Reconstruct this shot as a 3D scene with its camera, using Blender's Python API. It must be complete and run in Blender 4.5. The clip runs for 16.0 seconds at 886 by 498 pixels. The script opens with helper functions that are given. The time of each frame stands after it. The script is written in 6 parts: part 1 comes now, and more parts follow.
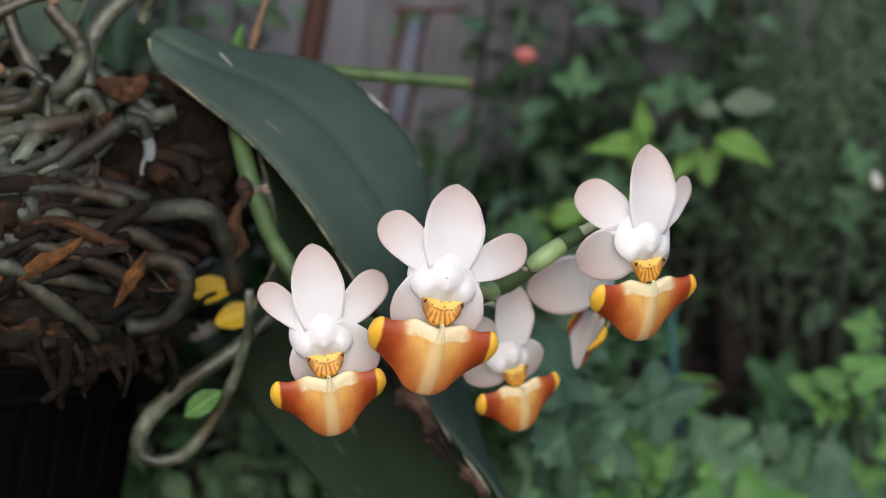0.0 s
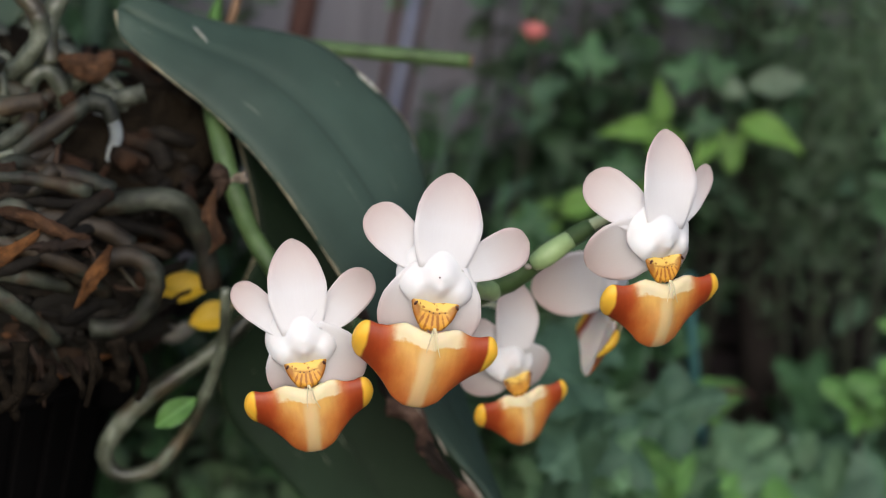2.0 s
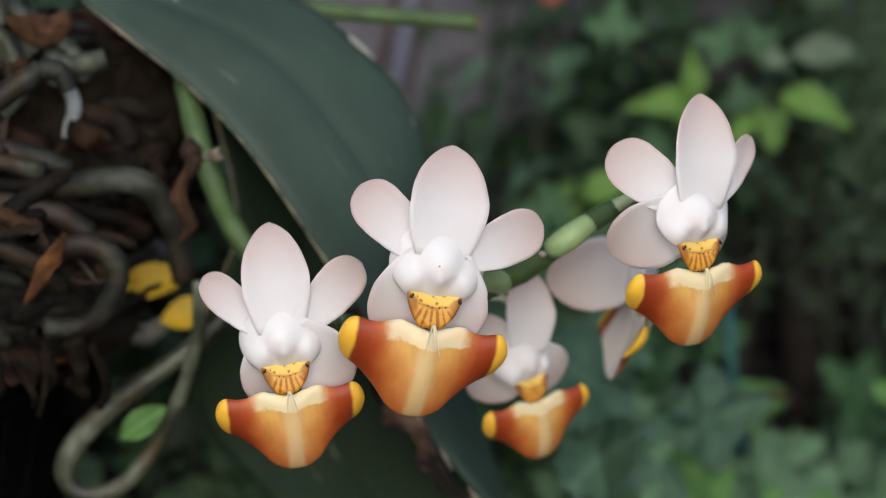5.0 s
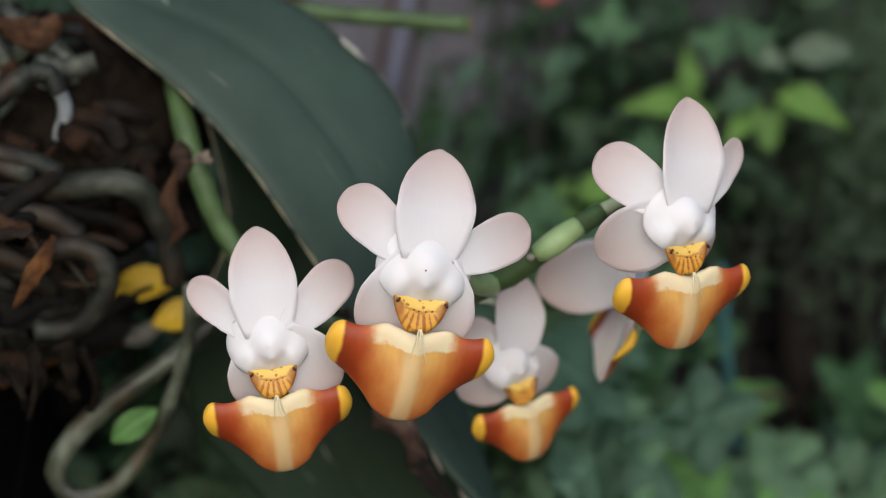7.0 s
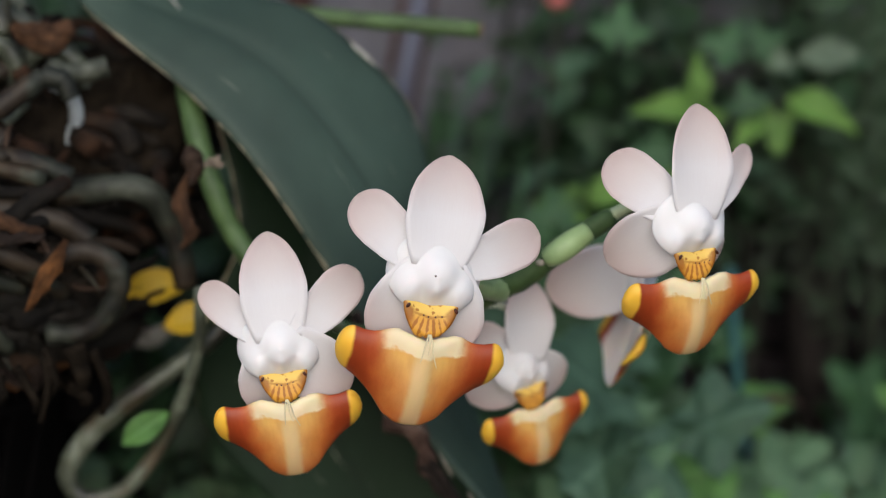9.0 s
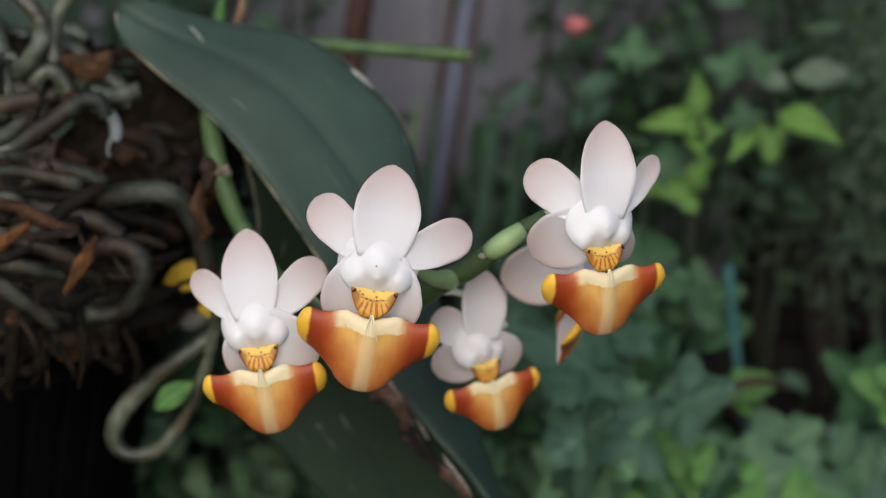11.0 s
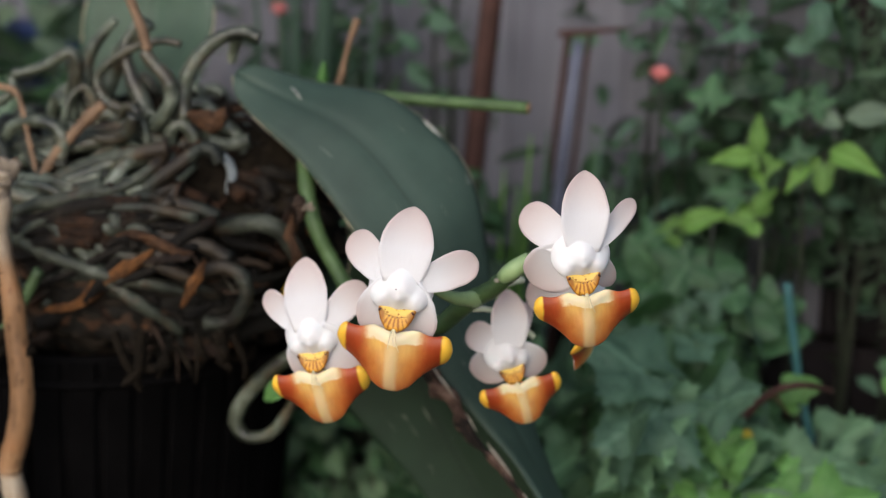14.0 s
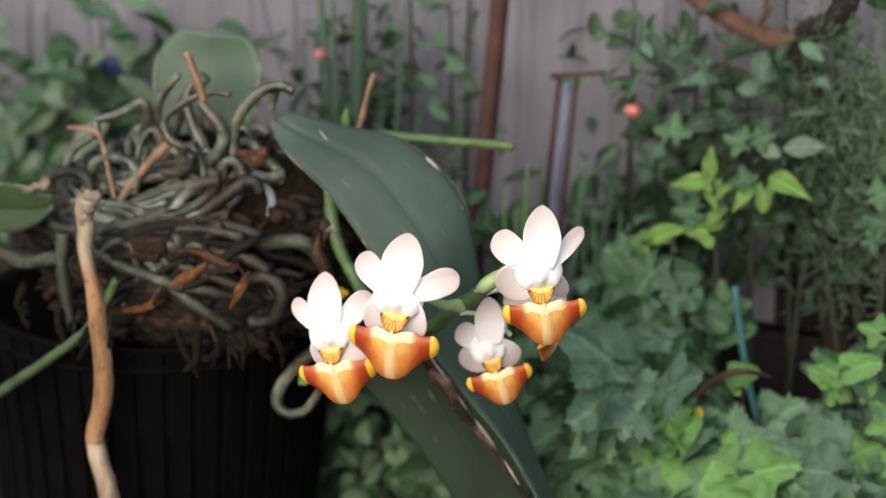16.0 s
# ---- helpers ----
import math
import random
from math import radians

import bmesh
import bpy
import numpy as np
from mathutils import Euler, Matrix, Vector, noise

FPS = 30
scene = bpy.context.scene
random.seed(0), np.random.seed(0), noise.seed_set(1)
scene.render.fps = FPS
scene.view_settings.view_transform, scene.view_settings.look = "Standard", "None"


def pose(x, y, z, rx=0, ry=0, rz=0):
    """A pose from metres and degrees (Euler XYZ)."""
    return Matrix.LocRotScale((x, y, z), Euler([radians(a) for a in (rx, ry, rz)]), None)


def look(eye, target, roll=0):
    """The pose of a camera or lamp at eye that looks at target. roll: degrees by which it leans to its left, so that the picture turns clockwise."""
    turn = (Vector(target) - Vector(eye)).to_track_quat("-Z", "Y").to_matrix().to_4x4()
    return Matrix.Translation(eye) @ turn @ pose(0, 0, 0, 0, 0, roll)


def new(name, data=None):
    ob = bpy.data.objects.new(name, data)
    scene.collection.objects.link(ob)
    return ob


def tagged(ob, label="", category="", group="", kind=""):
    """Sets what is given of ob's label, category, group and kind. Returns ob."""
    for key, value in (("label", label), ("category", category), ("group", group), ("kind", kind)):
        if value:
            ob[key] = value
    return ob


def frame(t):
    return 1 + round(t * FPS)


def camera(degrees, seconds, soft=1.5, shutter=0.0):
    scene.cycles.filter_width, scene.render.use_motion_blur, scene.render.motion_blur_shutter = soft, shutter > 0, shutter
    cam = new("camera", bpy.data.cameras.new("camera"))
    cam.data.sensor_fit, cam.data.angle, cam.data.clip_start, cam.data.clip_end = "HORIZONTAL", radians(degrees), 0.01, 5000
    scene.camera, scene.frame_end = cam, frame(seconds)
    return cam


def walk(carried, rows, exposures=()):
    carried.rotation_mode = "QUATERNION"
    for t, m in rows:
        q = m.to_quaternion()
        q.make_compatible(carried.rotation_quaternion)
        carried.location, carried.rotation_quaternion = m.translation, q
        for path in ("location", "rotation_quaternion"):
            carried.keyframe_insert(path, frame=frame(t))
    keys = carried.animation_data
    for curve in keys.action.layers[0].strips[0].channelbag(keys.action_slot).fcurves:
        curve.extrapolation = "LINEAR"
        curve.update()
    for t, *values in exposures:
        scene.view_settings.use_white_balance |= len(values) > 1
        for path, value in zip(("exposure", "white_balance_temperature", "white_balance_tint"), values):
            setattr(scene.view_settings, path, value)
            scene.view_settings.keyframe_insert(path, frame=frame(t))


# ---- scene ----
MM = 0.001

# ---- camera and path ----
cam = camera(22.0, 16.0, soft=1.1)
PATH = [
    (0, (-0.00303, -0.26853, 0.22246), (0.00129, 0.12259, 0.13873), 6.79),
    (0.5, (0.00058, -0.25743, 0.22096), (0.00036, 0.13339, 0.13575), 6.61),
    (1, (0.00042, -0.24895, 0.21874), (0.00018, 0.14190, 0.13365), 6.61),
    (1.5, (0.00156, -0.24212, 0.21847), (0.00033, 0.14833, 0.13161), 6.60),
    (2, (0.00069, -0.24036, 0.21867), (0.00090, 0.14991, 0.13101), 6.78),
    (2.5, (0.00114, -0.24166, 0.21921), (0.00017, 0.14860, 0.13150), 6.74),
    (3, (0.00156, -0.23288, 0.21486), (-0.00042, 0.15780, 0.12902), 6.64),
    (3.5, (0.00177, -0.21597, 0.21139), (-0.00155, 0.17454, 0.12485), 6.50),
    (4, (0.00292, -0.20771, 0.20983), (-0.00177, 0.18263, 0.12257), 6.43),
    (6.5, (0.00403, -0.20712, 0.21083), (-0.00026, 0.18281, 0.12171), 6.24),
    (7, (0.00645, -0.20692, 0.21142), (-0.00140, 0.18278, 0.12160), 6.23),
    (7.5, (0.00664, -0.20671, 0.21077), (-0.00215, 0.18310, 0.12146), 6.16),
    (8, (0.00611, -0.20683, 0.21043), (-0.00226, 0.18312, 0.12171), 6.18),
    (8.5, (0.00593, -0.20702, 0.21050), (-0.00245, 0.18297, 0.12200), 6.21),
    (9, (0.00651, -0.20767, 0.21260), (-0.00323, 0.18176, 0.12179), 6.27),
    (11.5, (0.05753, -0.25052, 0.22599), (-0.01873, 0.13059, 0.13146), 4.11),
    (12, (0.06326, -0.25485, 0.22806), (-0.02290, 0.12397, 0.13278), 3.62),
    (12.5, (0.07226, -0.26274, 0.23408), (-0.02336, 0.11291, 0.13536), 3.32),
    (13, (0.07996, -0.27110, 0.24007), (-0.02340, 0.10170, 0.13838), 3.18),
    (13.5, (0.09920, -0.27834, 0.24492), (-0.02231, 0.08866, 0.14223), 2.63),
    (14, (0.11721, -0.28022, 0.24796), (-0.02275, 0.08021, 0.14548), 2.02),
    (14.5, (0.13588, -0.28242, 0.25370), (-0.02102, 0.07033, 0.14905), 1.28),
    (15, (0.14859, -0.30316, 0.26512), (-0.01117, 0.04733, 0.15725), 1.01),
    (15.5, (0.15642, -0.32872, 0.27587), (0.00005, 0.02241, 0.16518), 1.17),
    (16, (0.16595, -0.34269, 0.27986), (0.00760, 0.00770, 0.16965), 1.14),
]
EXPOSURES = [(0.0, 0.25, 6130, 10), (2.0, 0.25, 6180, 10), (4.0, 0.13, 6150, 10), (9.0, 0.06, 6070, 10), (11.5, 0.05, 6080, 10), (13.0, 0.1, 6130, 10), (14.5, 0.4, 6180, 10), (16.0, 0.79, 6530, 10)]
walk(cam, [(t, look(eye, target, roll)) for t, eye, target, roll in PATH], EXPOSURES)
cam.data.dof.use_dof = True
cam.data.dof.aperture_fstop = 15.5

# ---- light: bright overcast sky, soft sun high behind the camera ----
world = bpy.data.worlds.new("sky")
scene.world = world
world.use_nodes = True
SUN_ELEVATION, SUN_AZIMUTH = 29.0, 182.0  # azimuth clockwise from +y
sky = world.node_tree.nodes.new("ShaderNodeTexSky")
sky.sky_type = "NISHITA"
sky.sun_disc = False
sky.sun_elevation = radians(SUN_ELEVATION)
sky.sun_rotation = radians(SUN_AZIMUTH)
sky.dust_density = 3.0
background = world.node_tree.nodes["Background"]
background.inputs["Strength"].default_value = 0.112
world.node_tree.links.new(sky.outputs["Color"], background.inputs["Color"])
sun_data = bpy.data.lights.new("sun", "SUN")
sun_data.energy = 1.6
sun_data.angle = radians(80.0)
sun_data.color = (1.0, 0.985, 0.965)
sun = new("sun", sun_data)
az, el = radians(SUN_AZIMUTH), radians(SUN_ELEVATION)
sun.matrix_world = look((2 * math.sin(az) * math.cos(el), 2 * math.cos(az) * math.cos(el), 2 * math.sin(el)), (0, 0, 0))


# ---- small tools ----
def smooth(bm):
    for f in bm.faces:
        f.smooth = True


def mesh_of(name, bm, material):
    me = bpy.data.meshes.new(name)
    bm.to_mesh(me)
    bm.free()
    if material:
        me.materials.append(material)
    return me


def part(name, bm, material, parent, label=""):
    """One mesh object under a thing or a part; its geometry is in the parent's own space."""
    ob = new(name, mesh_of(name, bm, material))
    ob.parent = parent
    if label:
        tagged(ob, label)
    return ob


def share(name, me, parent, m):
    ob = new(name, me)
    ob.parent = parent
    ob.matrix_basis = m
    return ob


def thing(name, label, category, group="", at=(0, 0, 0), kind=""):
    ob = new(name)
    ob.empty_display_size = 0.01
    ob.location = at
    return tagged(ob, label, category, group, kind)


def spline(points, steps=6):
    """Catmull-Rom through rows of any width."""
    p = np.array(points, float)
    p = np.vstack([2 * p[0] - p[1], p, 2 * p[-1] - p[-2]])
    out = []
    for i in range(1, len(p) - 2):
        for k in range(steps):
            s = k / steps
            a, b, c, d = p[i - 1], p[i], p[i + 1], p[i + 2]
            out.append(0.5 * (2 * b + (c - a) * s + (2 * a - 5 * b + 4 * c - d) * s * s + (3 * b - a - 3 * c + d) * s**3))
    out.append(p[-2])
    return np.array(out)


def tube(bm, points, sides=8, steps=6, rough=0.0, seed=0, caps=True):
    """A round rod along rows of x, y, z, radius in millimetres."""
    rows = spline(points, steps)
    rng = random.Random(seed)
    side = Vector((0.3, 0.5, 0.8))
    rings = []
    for i, row in enumerate(rows):
        a, b = rows[max(i - 1, 0)], rows[min(i + 1, len(rows) - 1)]
        ahead = Vector(b[:3] - a[:3]).normalized()
        across = (side - ahead * side.dot(ahead)).normalized()
        side = across
        third = ahead.cross(across)
        r = row[3] * (1 + rough * rng.uniform(-1, 1))
        ring = []
        for k in range(sides):
            w = 2 * math.pi * k / sides
            rr = r * (1 + 0.5 * rough * rng.uniform(-1, 1))
            ring.append(bm.verts.new((Vector(row[:3]) + (across * math.cos(w) + third * math.sin(w)) * rr) * MM))
        rings.append(ring)
    for r0, r1 in zip(rings, rings[1:]):
        for k in range(sides):
            bm.faces.new((r0[k], r0[(k + 1) % sides], r1[(k + 1) % sides], r1[k]))
    if caps:
        for ring, at, flip in ((rings[0], rows[0], 1), (rings[-1], rows[-1], 0)):
            tip = bm.verts.new(Vector(at[:3]) * MM)
            for k in range(sides):
                tri = (ring[(k + 1) % sides], ring[k], tip) if flip else (ring[k], ring[(k + 1) % sides], tip)
                bm.faces.new(tri)
    smooth(bm)
    return bm


def sheet(bm, shape, nu, nv, thick):
    """A closed skin of two faces: shape(u, v) gives a point in millimetres, u in -1..1, v in 0..1. UV: u across, v along."""
    uv = bm.loops.layers.uv.verify()
    pts = np.array([[shape(-1 + 2 * i / nu, j / nv) for i in range(nu + 1)] for j in range(nv + 1)], float)
    du, dv = np.gradient(pts, axis=1), np.gradient(pts, axis=0)
    n = np.cross(du, dv)
    n /= np.linalg.norm(n, axis=2, keepdims=True) + 1e-9
    rim = np.ones((nv + 1, nu + 1, 1))
    rim[:, (0, -1)] *= 0.35
    rim[-1] *= 0.35
    sides = [pts + n * rim * thick / 2, pts - n * rim * thick / 2]
    vs = [[[bm.verts.new(Vector(p) * MM) for p in row] for row in s] for s in sides]
    coords = {}
    for s in vs:
        for j, row in enumerate(s):
            for i, v in enumerate(row):
                coords[v] = (i / nu, j / nv)
    for j in range(nv):
        for i in range(nu):
            a, b = vs
            bm.faces.new((a[j][i], a[j][i + 1], a[j + 1][i + 1], a[j + 1][i]))
            bm.faces.new((b[j][i], b[j + 1][i], b[j + 1][i + 1], b[j][i + 1]))
    loop = [(0, i) for i in range(nu)] + [(j, nu) for j in range(nv)] + [(nv, i) for i in range(nu, 0, -1)] + [(j, 0) for j in range(nv, 0, -1)]
    for (j0, i0), (j1, i1) in zip(loop, loop[1:] + loop[:1]):
        bm.faces.new((vs[0][j0][i0], vs[1][j0][i0], vs[1][j1][i1], vs[0][j1][i1]))
    for f in bm.faces:
        f.smooth = True
        for l in f.loops:
            l[uv].uv = coords[l.vert]
    bmesh.ops.recalc_face_normals(bm, faces=bm.faces)
    return bm


def blob(bm, balls, centre, sub=3, sharp=2.2):
    """A soft union of balls (x, y, z, r in millimetres), star-shaped about centre."""
    bmesh.ops.create_icosphere(bm, subdivisions=sub, radius=1.0)
    b = np.array(balls, float)

    def field(p):
        d = np.linalg.norm(p - b[:, :3], axis=1) / b[:, 3]
        return np.exp(-sharp * (d * d - 1)).sum() - 1.0

    c = np.array(centre, float)
    for v in bm.verts:
        way = np.array(v.co)
        lo, hi = 0.0, 60.0
        for _ in range(26):
            mid = (lo + hi) / 2
            if field(c + way * mid) > 0:
                lo = mid
            else:
                hi = mid
        v.co = Vector(c + way * lo) * MM
    smooth(bm)
    return bm


# ---- materials ----
def material(name, rough=0.6, spec=0.4):
    m = bpy.data.materials.new(name)
    m.use_nodes = True
    nt = m.node_tree
    bsdf = nt.nodes["Principled BSDF"]
    bsdf.inputs["Roughness"].default_value = rough
    bsdf.inputs["Specular IOR Level"].default_value = spec
    return m, nt, bsdf


def ramp(nt, stops, source=None):
    n = nt.nodes.new("ShaderNodeValToRGB")
    el = n.color_ramp.elements
    while len(el) < len(stops):
        el.new(0.5)
    for e, (pos, col) in zip(el, stops):
        e.position = pos
        e.color = (*col, 1)
    if source:
        nt.links.new(source, n.inputs["Fac"])
    return n.outputs["Color"]


def noise_of(nt, scale, detail=3.0, rough=0.55, stretch=None, coord="Object"):
    tc = nt.nodes.new("ShaderNodeTexCoord")
    n = nt.nodes.new("ShaderNodeTexNoise")
    n.inputs["Scale"].default_value = scale
    n.inputs["Detail"].default_value = detail
    n.inputs["Roughness"].default_value = rough
    source = tc.outputs[coord]
    if stretch:
        mp = nt.nodes.new("ShaderNodeMapping")
        mp.inputs["Scale"].default_value = stretch
        nt.links.new(source, mp.inputs["Vector"])
        source = mp.outputs["Vector"]
    nt.links.new(source, n.inputs["Vector"])
    return n.outputs["Fac"]


def mixed(nt, fac, a, b, mode="MIX"):
    n = nt.nodes.new("ShaderNodeMix")
    n.data_type = "RGBA"
    n.blend_type = mode
    for key, value in ((0, fac), (6, a), (7, b)):
        if isinstance(value, (int, float)):
            n.inputs[key].default_value = value
        elif isinstance(value, tuple):
            n.inputs[key].default_value = (*value, 1)
        else:
            nt.links.new(value, n.inputs[key])
    return n.outputs[2]


def calc(nt, op, a, b=0.0, c=0.0):
    n = nt.nodes.new("ShaderNodeMath")
    n.operation = op
    for i, value in enumerate((a, b, c)):
        if isinstance(value, (int, float)):
            n.inputs[i].default_value = value
        else:
            nt.links.new(value, n.inputs[i])
    return n.outputs[0]


def span(nt, value, lo, hi):
    """0 below lo, 1 above hi, smooth between."""
    n = nt.nodes.new("ShaderNodeMapRange")
    n.interpolation_type = "SMOOTHSTEP"
    nt.links.new(value, n.inputs[0])
    n.inputs[1].default_value, n.inputs[2].default_value = lo, hi
    return n.outputs[0]


def bump(nt, bsdf, height, strength, distance):
    n = nt.nodes.new("ShaderNodeBump")
    n.inputs["Strength"].default_value = strength
    n.inputs["Distance"].default_value = distance
    nt.links.new(height, n.inputs["Height"])
    nt.links.new(n.outputs["Normal"], bsdf.inputs["Normal"])


def by_object(nt, colour, low=0.75, high=1.2):
    """Brightness varied from piece to piece."""
    info = nt.nodes.new("ShaderNodeObjectInfo")
    hsv = nt.nodes.new("ShaderNodeHueSaturation")
    n = nt.nodes.new("ShaderNodeMapRange")
    nt.links.new(info.outputs["Random"], n.inputs[0])
    n.inputs[3].default_value, n.inputs[4].default_value = low, high
    nt.links.new(n.outputs[0], hsv.inputs["Value"])
    nt.links.new(colour, hsv.inputs["Color"])
    return hsv.outputs["Color"]


def thin(m, nt, bsdf, colour, amount):
    """Lets some light through, as leaves and petals do."""
    tr = nt.nodes.new("ShaderNodeBsdfTranslucent")
    mix = nt.nodes.new("ShaderNodeMixShader")
    mix.inputs[0].default_value = amount
    if isinstance(colour, tuple):
        tr.inputs["Color"].default_value = (*colour, 1)
    else:
        nt.links.new(colour, tr.inputs["Color"])
    nt.links.new(bsdf.outputs[0], mix.inputs[1])
    nt.links.new(tr.outputs[0], mix.inputs[2])
    nt.links.new(mix.outputs[0], nt.nodes["Material Output"].inputs["Surface"])


def uv_xy(nt):
    tc = nt.nodes.new("ShaderNodeTexCoord")
    s = nt.nodes.new("ShaderNodeSeparateXYZ")
    nt.links.new(tc.outputs["UV"], s.inputs[0])
    return s.outputs[0], s.outputs[1]


def place_mm(nt):
    tc = nt.nodes.new("ShaderNodeTexCoord")
    mp = nt.nodes.new("ShaderNodeMapping")
    mp.inputs["Scale"].default_value = (1000, 1000, 1000)
    s = nt.nodes.new("ShaderNodeSeparateXYZ")
    nt.links.new(tc.outputs["Object"], mp.inputs["Vector"])
    nt.links.new(mp.outputs["Vector"], s.inputs[0])
    return s.outputs


def petal_material():
    m, nt, bsdf = material("petal", 0.5, 0.25)
    u, v = uv_xy(nt)
    col = ramp(nt, [(0.0, (0.85, 0.835, 0.845)), (0.28, (0.82, 0.8, 0.81)), (0.5, (0.73, 0.66, 0.645)), (0.75, (0.63, 0.525, 0.505)), (0.93, (0.585, 0.485, 0.455)), (1.0, (0.54, 0.455, 0.41))], v)
    edge = calc(nt, "MULTIPLY", calc(nt, "ABSOLUTE", calc(nt, "SUBTRACT", u, 0.5)), 2.0)
    blush = noise_of(nt, 220.0, 3.0, 0.6)
    pink = calc(nt, "MULTIPLY", calc(nt, "MULTIPLY", span(nt, edge, 0.3, 1.0), span(nt, v, 0.12, 0.6)), span(nt, blush, 0.2, 0.7))
    col = mixed(nt, calc(nt, "MULTIPLY", pink, 0.38), col, (0.68, 0.475, 0.465))
    vein = noise_of(nt, 9.0, 3.0, 0.6, (6.0, 0.8, 1.0), "UV")
    col = mixed(nt, 0.05, col, ramp(nt, [(0.35, (0.72, 0.58, 0.58)), (0.65, (1, 1, 1))], vein), "MULTIPLY")
    nt.links.new(col, bsdf.inputs["Base Color"])
    bump(nt, bsdf, vein, 0.06, 0.0003)
    thin(m, nt, bsdf, col, 0.27)
    return m


def column_material():
    m, nt, bsdf = material("column", 0.5, 0.3)
    n = noise_of(nt, 300.0, 2.0)
    col = ramp(nt, [(0.3, (0.75, 0.735, 0.74)), (0.7, (0.79, 0.775, 0.78))], n)
    nt.links.new(col, bsdf.inputs["Base Color"])
    bsdf.inputs["Subsurface Weight"].default_value = 0.5
    bsdf.inputs["Subsurface Radius"].default_value = (1, 0.85, 0.85)
    bsdf.inputs["Subsurface Scale"].default_value = 0.0009
    return m


def lip_material():
    """Amber arms, red-brown beside clear yellow tips, a beige stripe down the middle and a cream crest."""
    m, nt, bsdf = material("lip", 0.42, 0.35)
    x, y, z = place_mm(nt)
    wob = calc(nt, "MULTIPLY", calc(nt, "SUBTRACT", noise_of(nt, 380.0, 4.0, 0.6), 0.5), 1.3)
    ax = calc(nt, "ADD", calc(nt, "ABSOLUTE", x), wob)
    # the arms redden sooner along their lower edge
    t = calc(nt, "DIVIDE", calc(nt, "ADD", ax, calc(nt, "MULTIPLY", calc(nt, "ADD", z, 9.0), -0.1)), 8.0)
    col = ramp(nt, [(0.06, (0.7, 0.41, 0.16)), (0.18, (0.66, 0.33, 0.1)), (0.32, (0.58, 0.22, 0.05)),
                    (0.46, (0.48, 0.12, 0.025)), (0.6, (0.37, 0.065, 0.015)), (0.9, (0.28, 0.036, 0.01))], t)
    low = span(nt, calc(nt, "ADD", z, calc(nt, "MULTIPLY", wob, 0.8)), -11.2, -14.4)
    col = mixed(nt, calc(nt, "MULTIPLY", low, 0.75), col, (0.53, 0.14, 0.035))
    gold = calc(nt, "MULTIPLY", span(nt, z, -11.0, -7.2), calc(nt, "SUBTRACT", 1.0, span(nt, ax, 2.4, 4.8)))
    col = mixed(nt, calc(nt, "MULTIPLY", gold, 0.65), col, (0.78, 0.5, 0.14))
    mottle = noise_of(nt, 300.0, 4.0, 0.6, (1.6, 1.0, 0.6))
    col = mixed(nt, 0.5, col, ramp(nt, [(0.35, (0.66, 0.5, 0.4)), (0.62, (1, 1, 1))], mottle), "MULTIPLY")
    stripe = calc(nt, "MULTIPLY", calc(nt, "SUBTRACT", 1.0, span(nt, calc(nt, "ADD", calc(nt, "ABSOLUTE", x), calc(nt, "MULTIPLY", wob, 0.35)), 0.5, 1.15)), span(nt, z, -6.8, -8.6))
    col = mixed(nt, calc(nt, "MULTIPLY", stripe, 0.75), col, (0.68, 0.52, 0.27))
    tipped = span(nt, calc(nt, "ADD", calc(nt, "ABSOLUTE", x), calc(nt, "MULTIPLY", wob, 0.3)), 6.35, 6.75)
    col = mixed(nt, tipped, col, (0.86, 0.5, 0.05))
    top = span(nt, calc(nt, "ADD", calc(nt, "ADD", z, calc(nt, "MULTIPLY", wob, 1.7)), calc(nt, "MULTIPLY", calc(nt, "ABSOLUTE", x), -0.16)), -7.9, -7.5)
    near = calc(nt, "SUBTRACT", 1.0, span(nt, ax, 3.0, 4.4))
    col = mixed(nt, calc(nt, "MULTIPLY", calc(nt, "MULTIPLY", top, near), 0.92), col, (0.8, 0.7, 0.46))
    # the back of the lip is white, with an amber rim
    tc = nt.nodes.new("ShaderNodeTexCoord")
    facing = nt.nodes.new("ShaderNodeSeparateXYZ")
    nt.links.new(tc.outputs["Normal"], facing.inputs[0])
    rear = calc(nt, "MULTIPLY", span(nt, facing.outputs[1], -0.1, 0.25), calc(nt, "SUBTRACT", 1.0, span(nt, ax, 4.6, 6.0)))
    col = mixed(nt, rear, col, (0.8, 0.73, 0.69))
    nt.links.new(col, bsdf.inputs["Base Color"])
    bump(nt, bsdf, mottle, 0.15, 0.0003)
    bsdf.inputs["Subsurface Weight"].default_value = 0.3
    bsdf.inputs["Subsurface Radius"].default_value = (1, 0.5, 0.2)
    bsdf.inputs["Subsurface Scale"].default_value = 0.0012
    return m


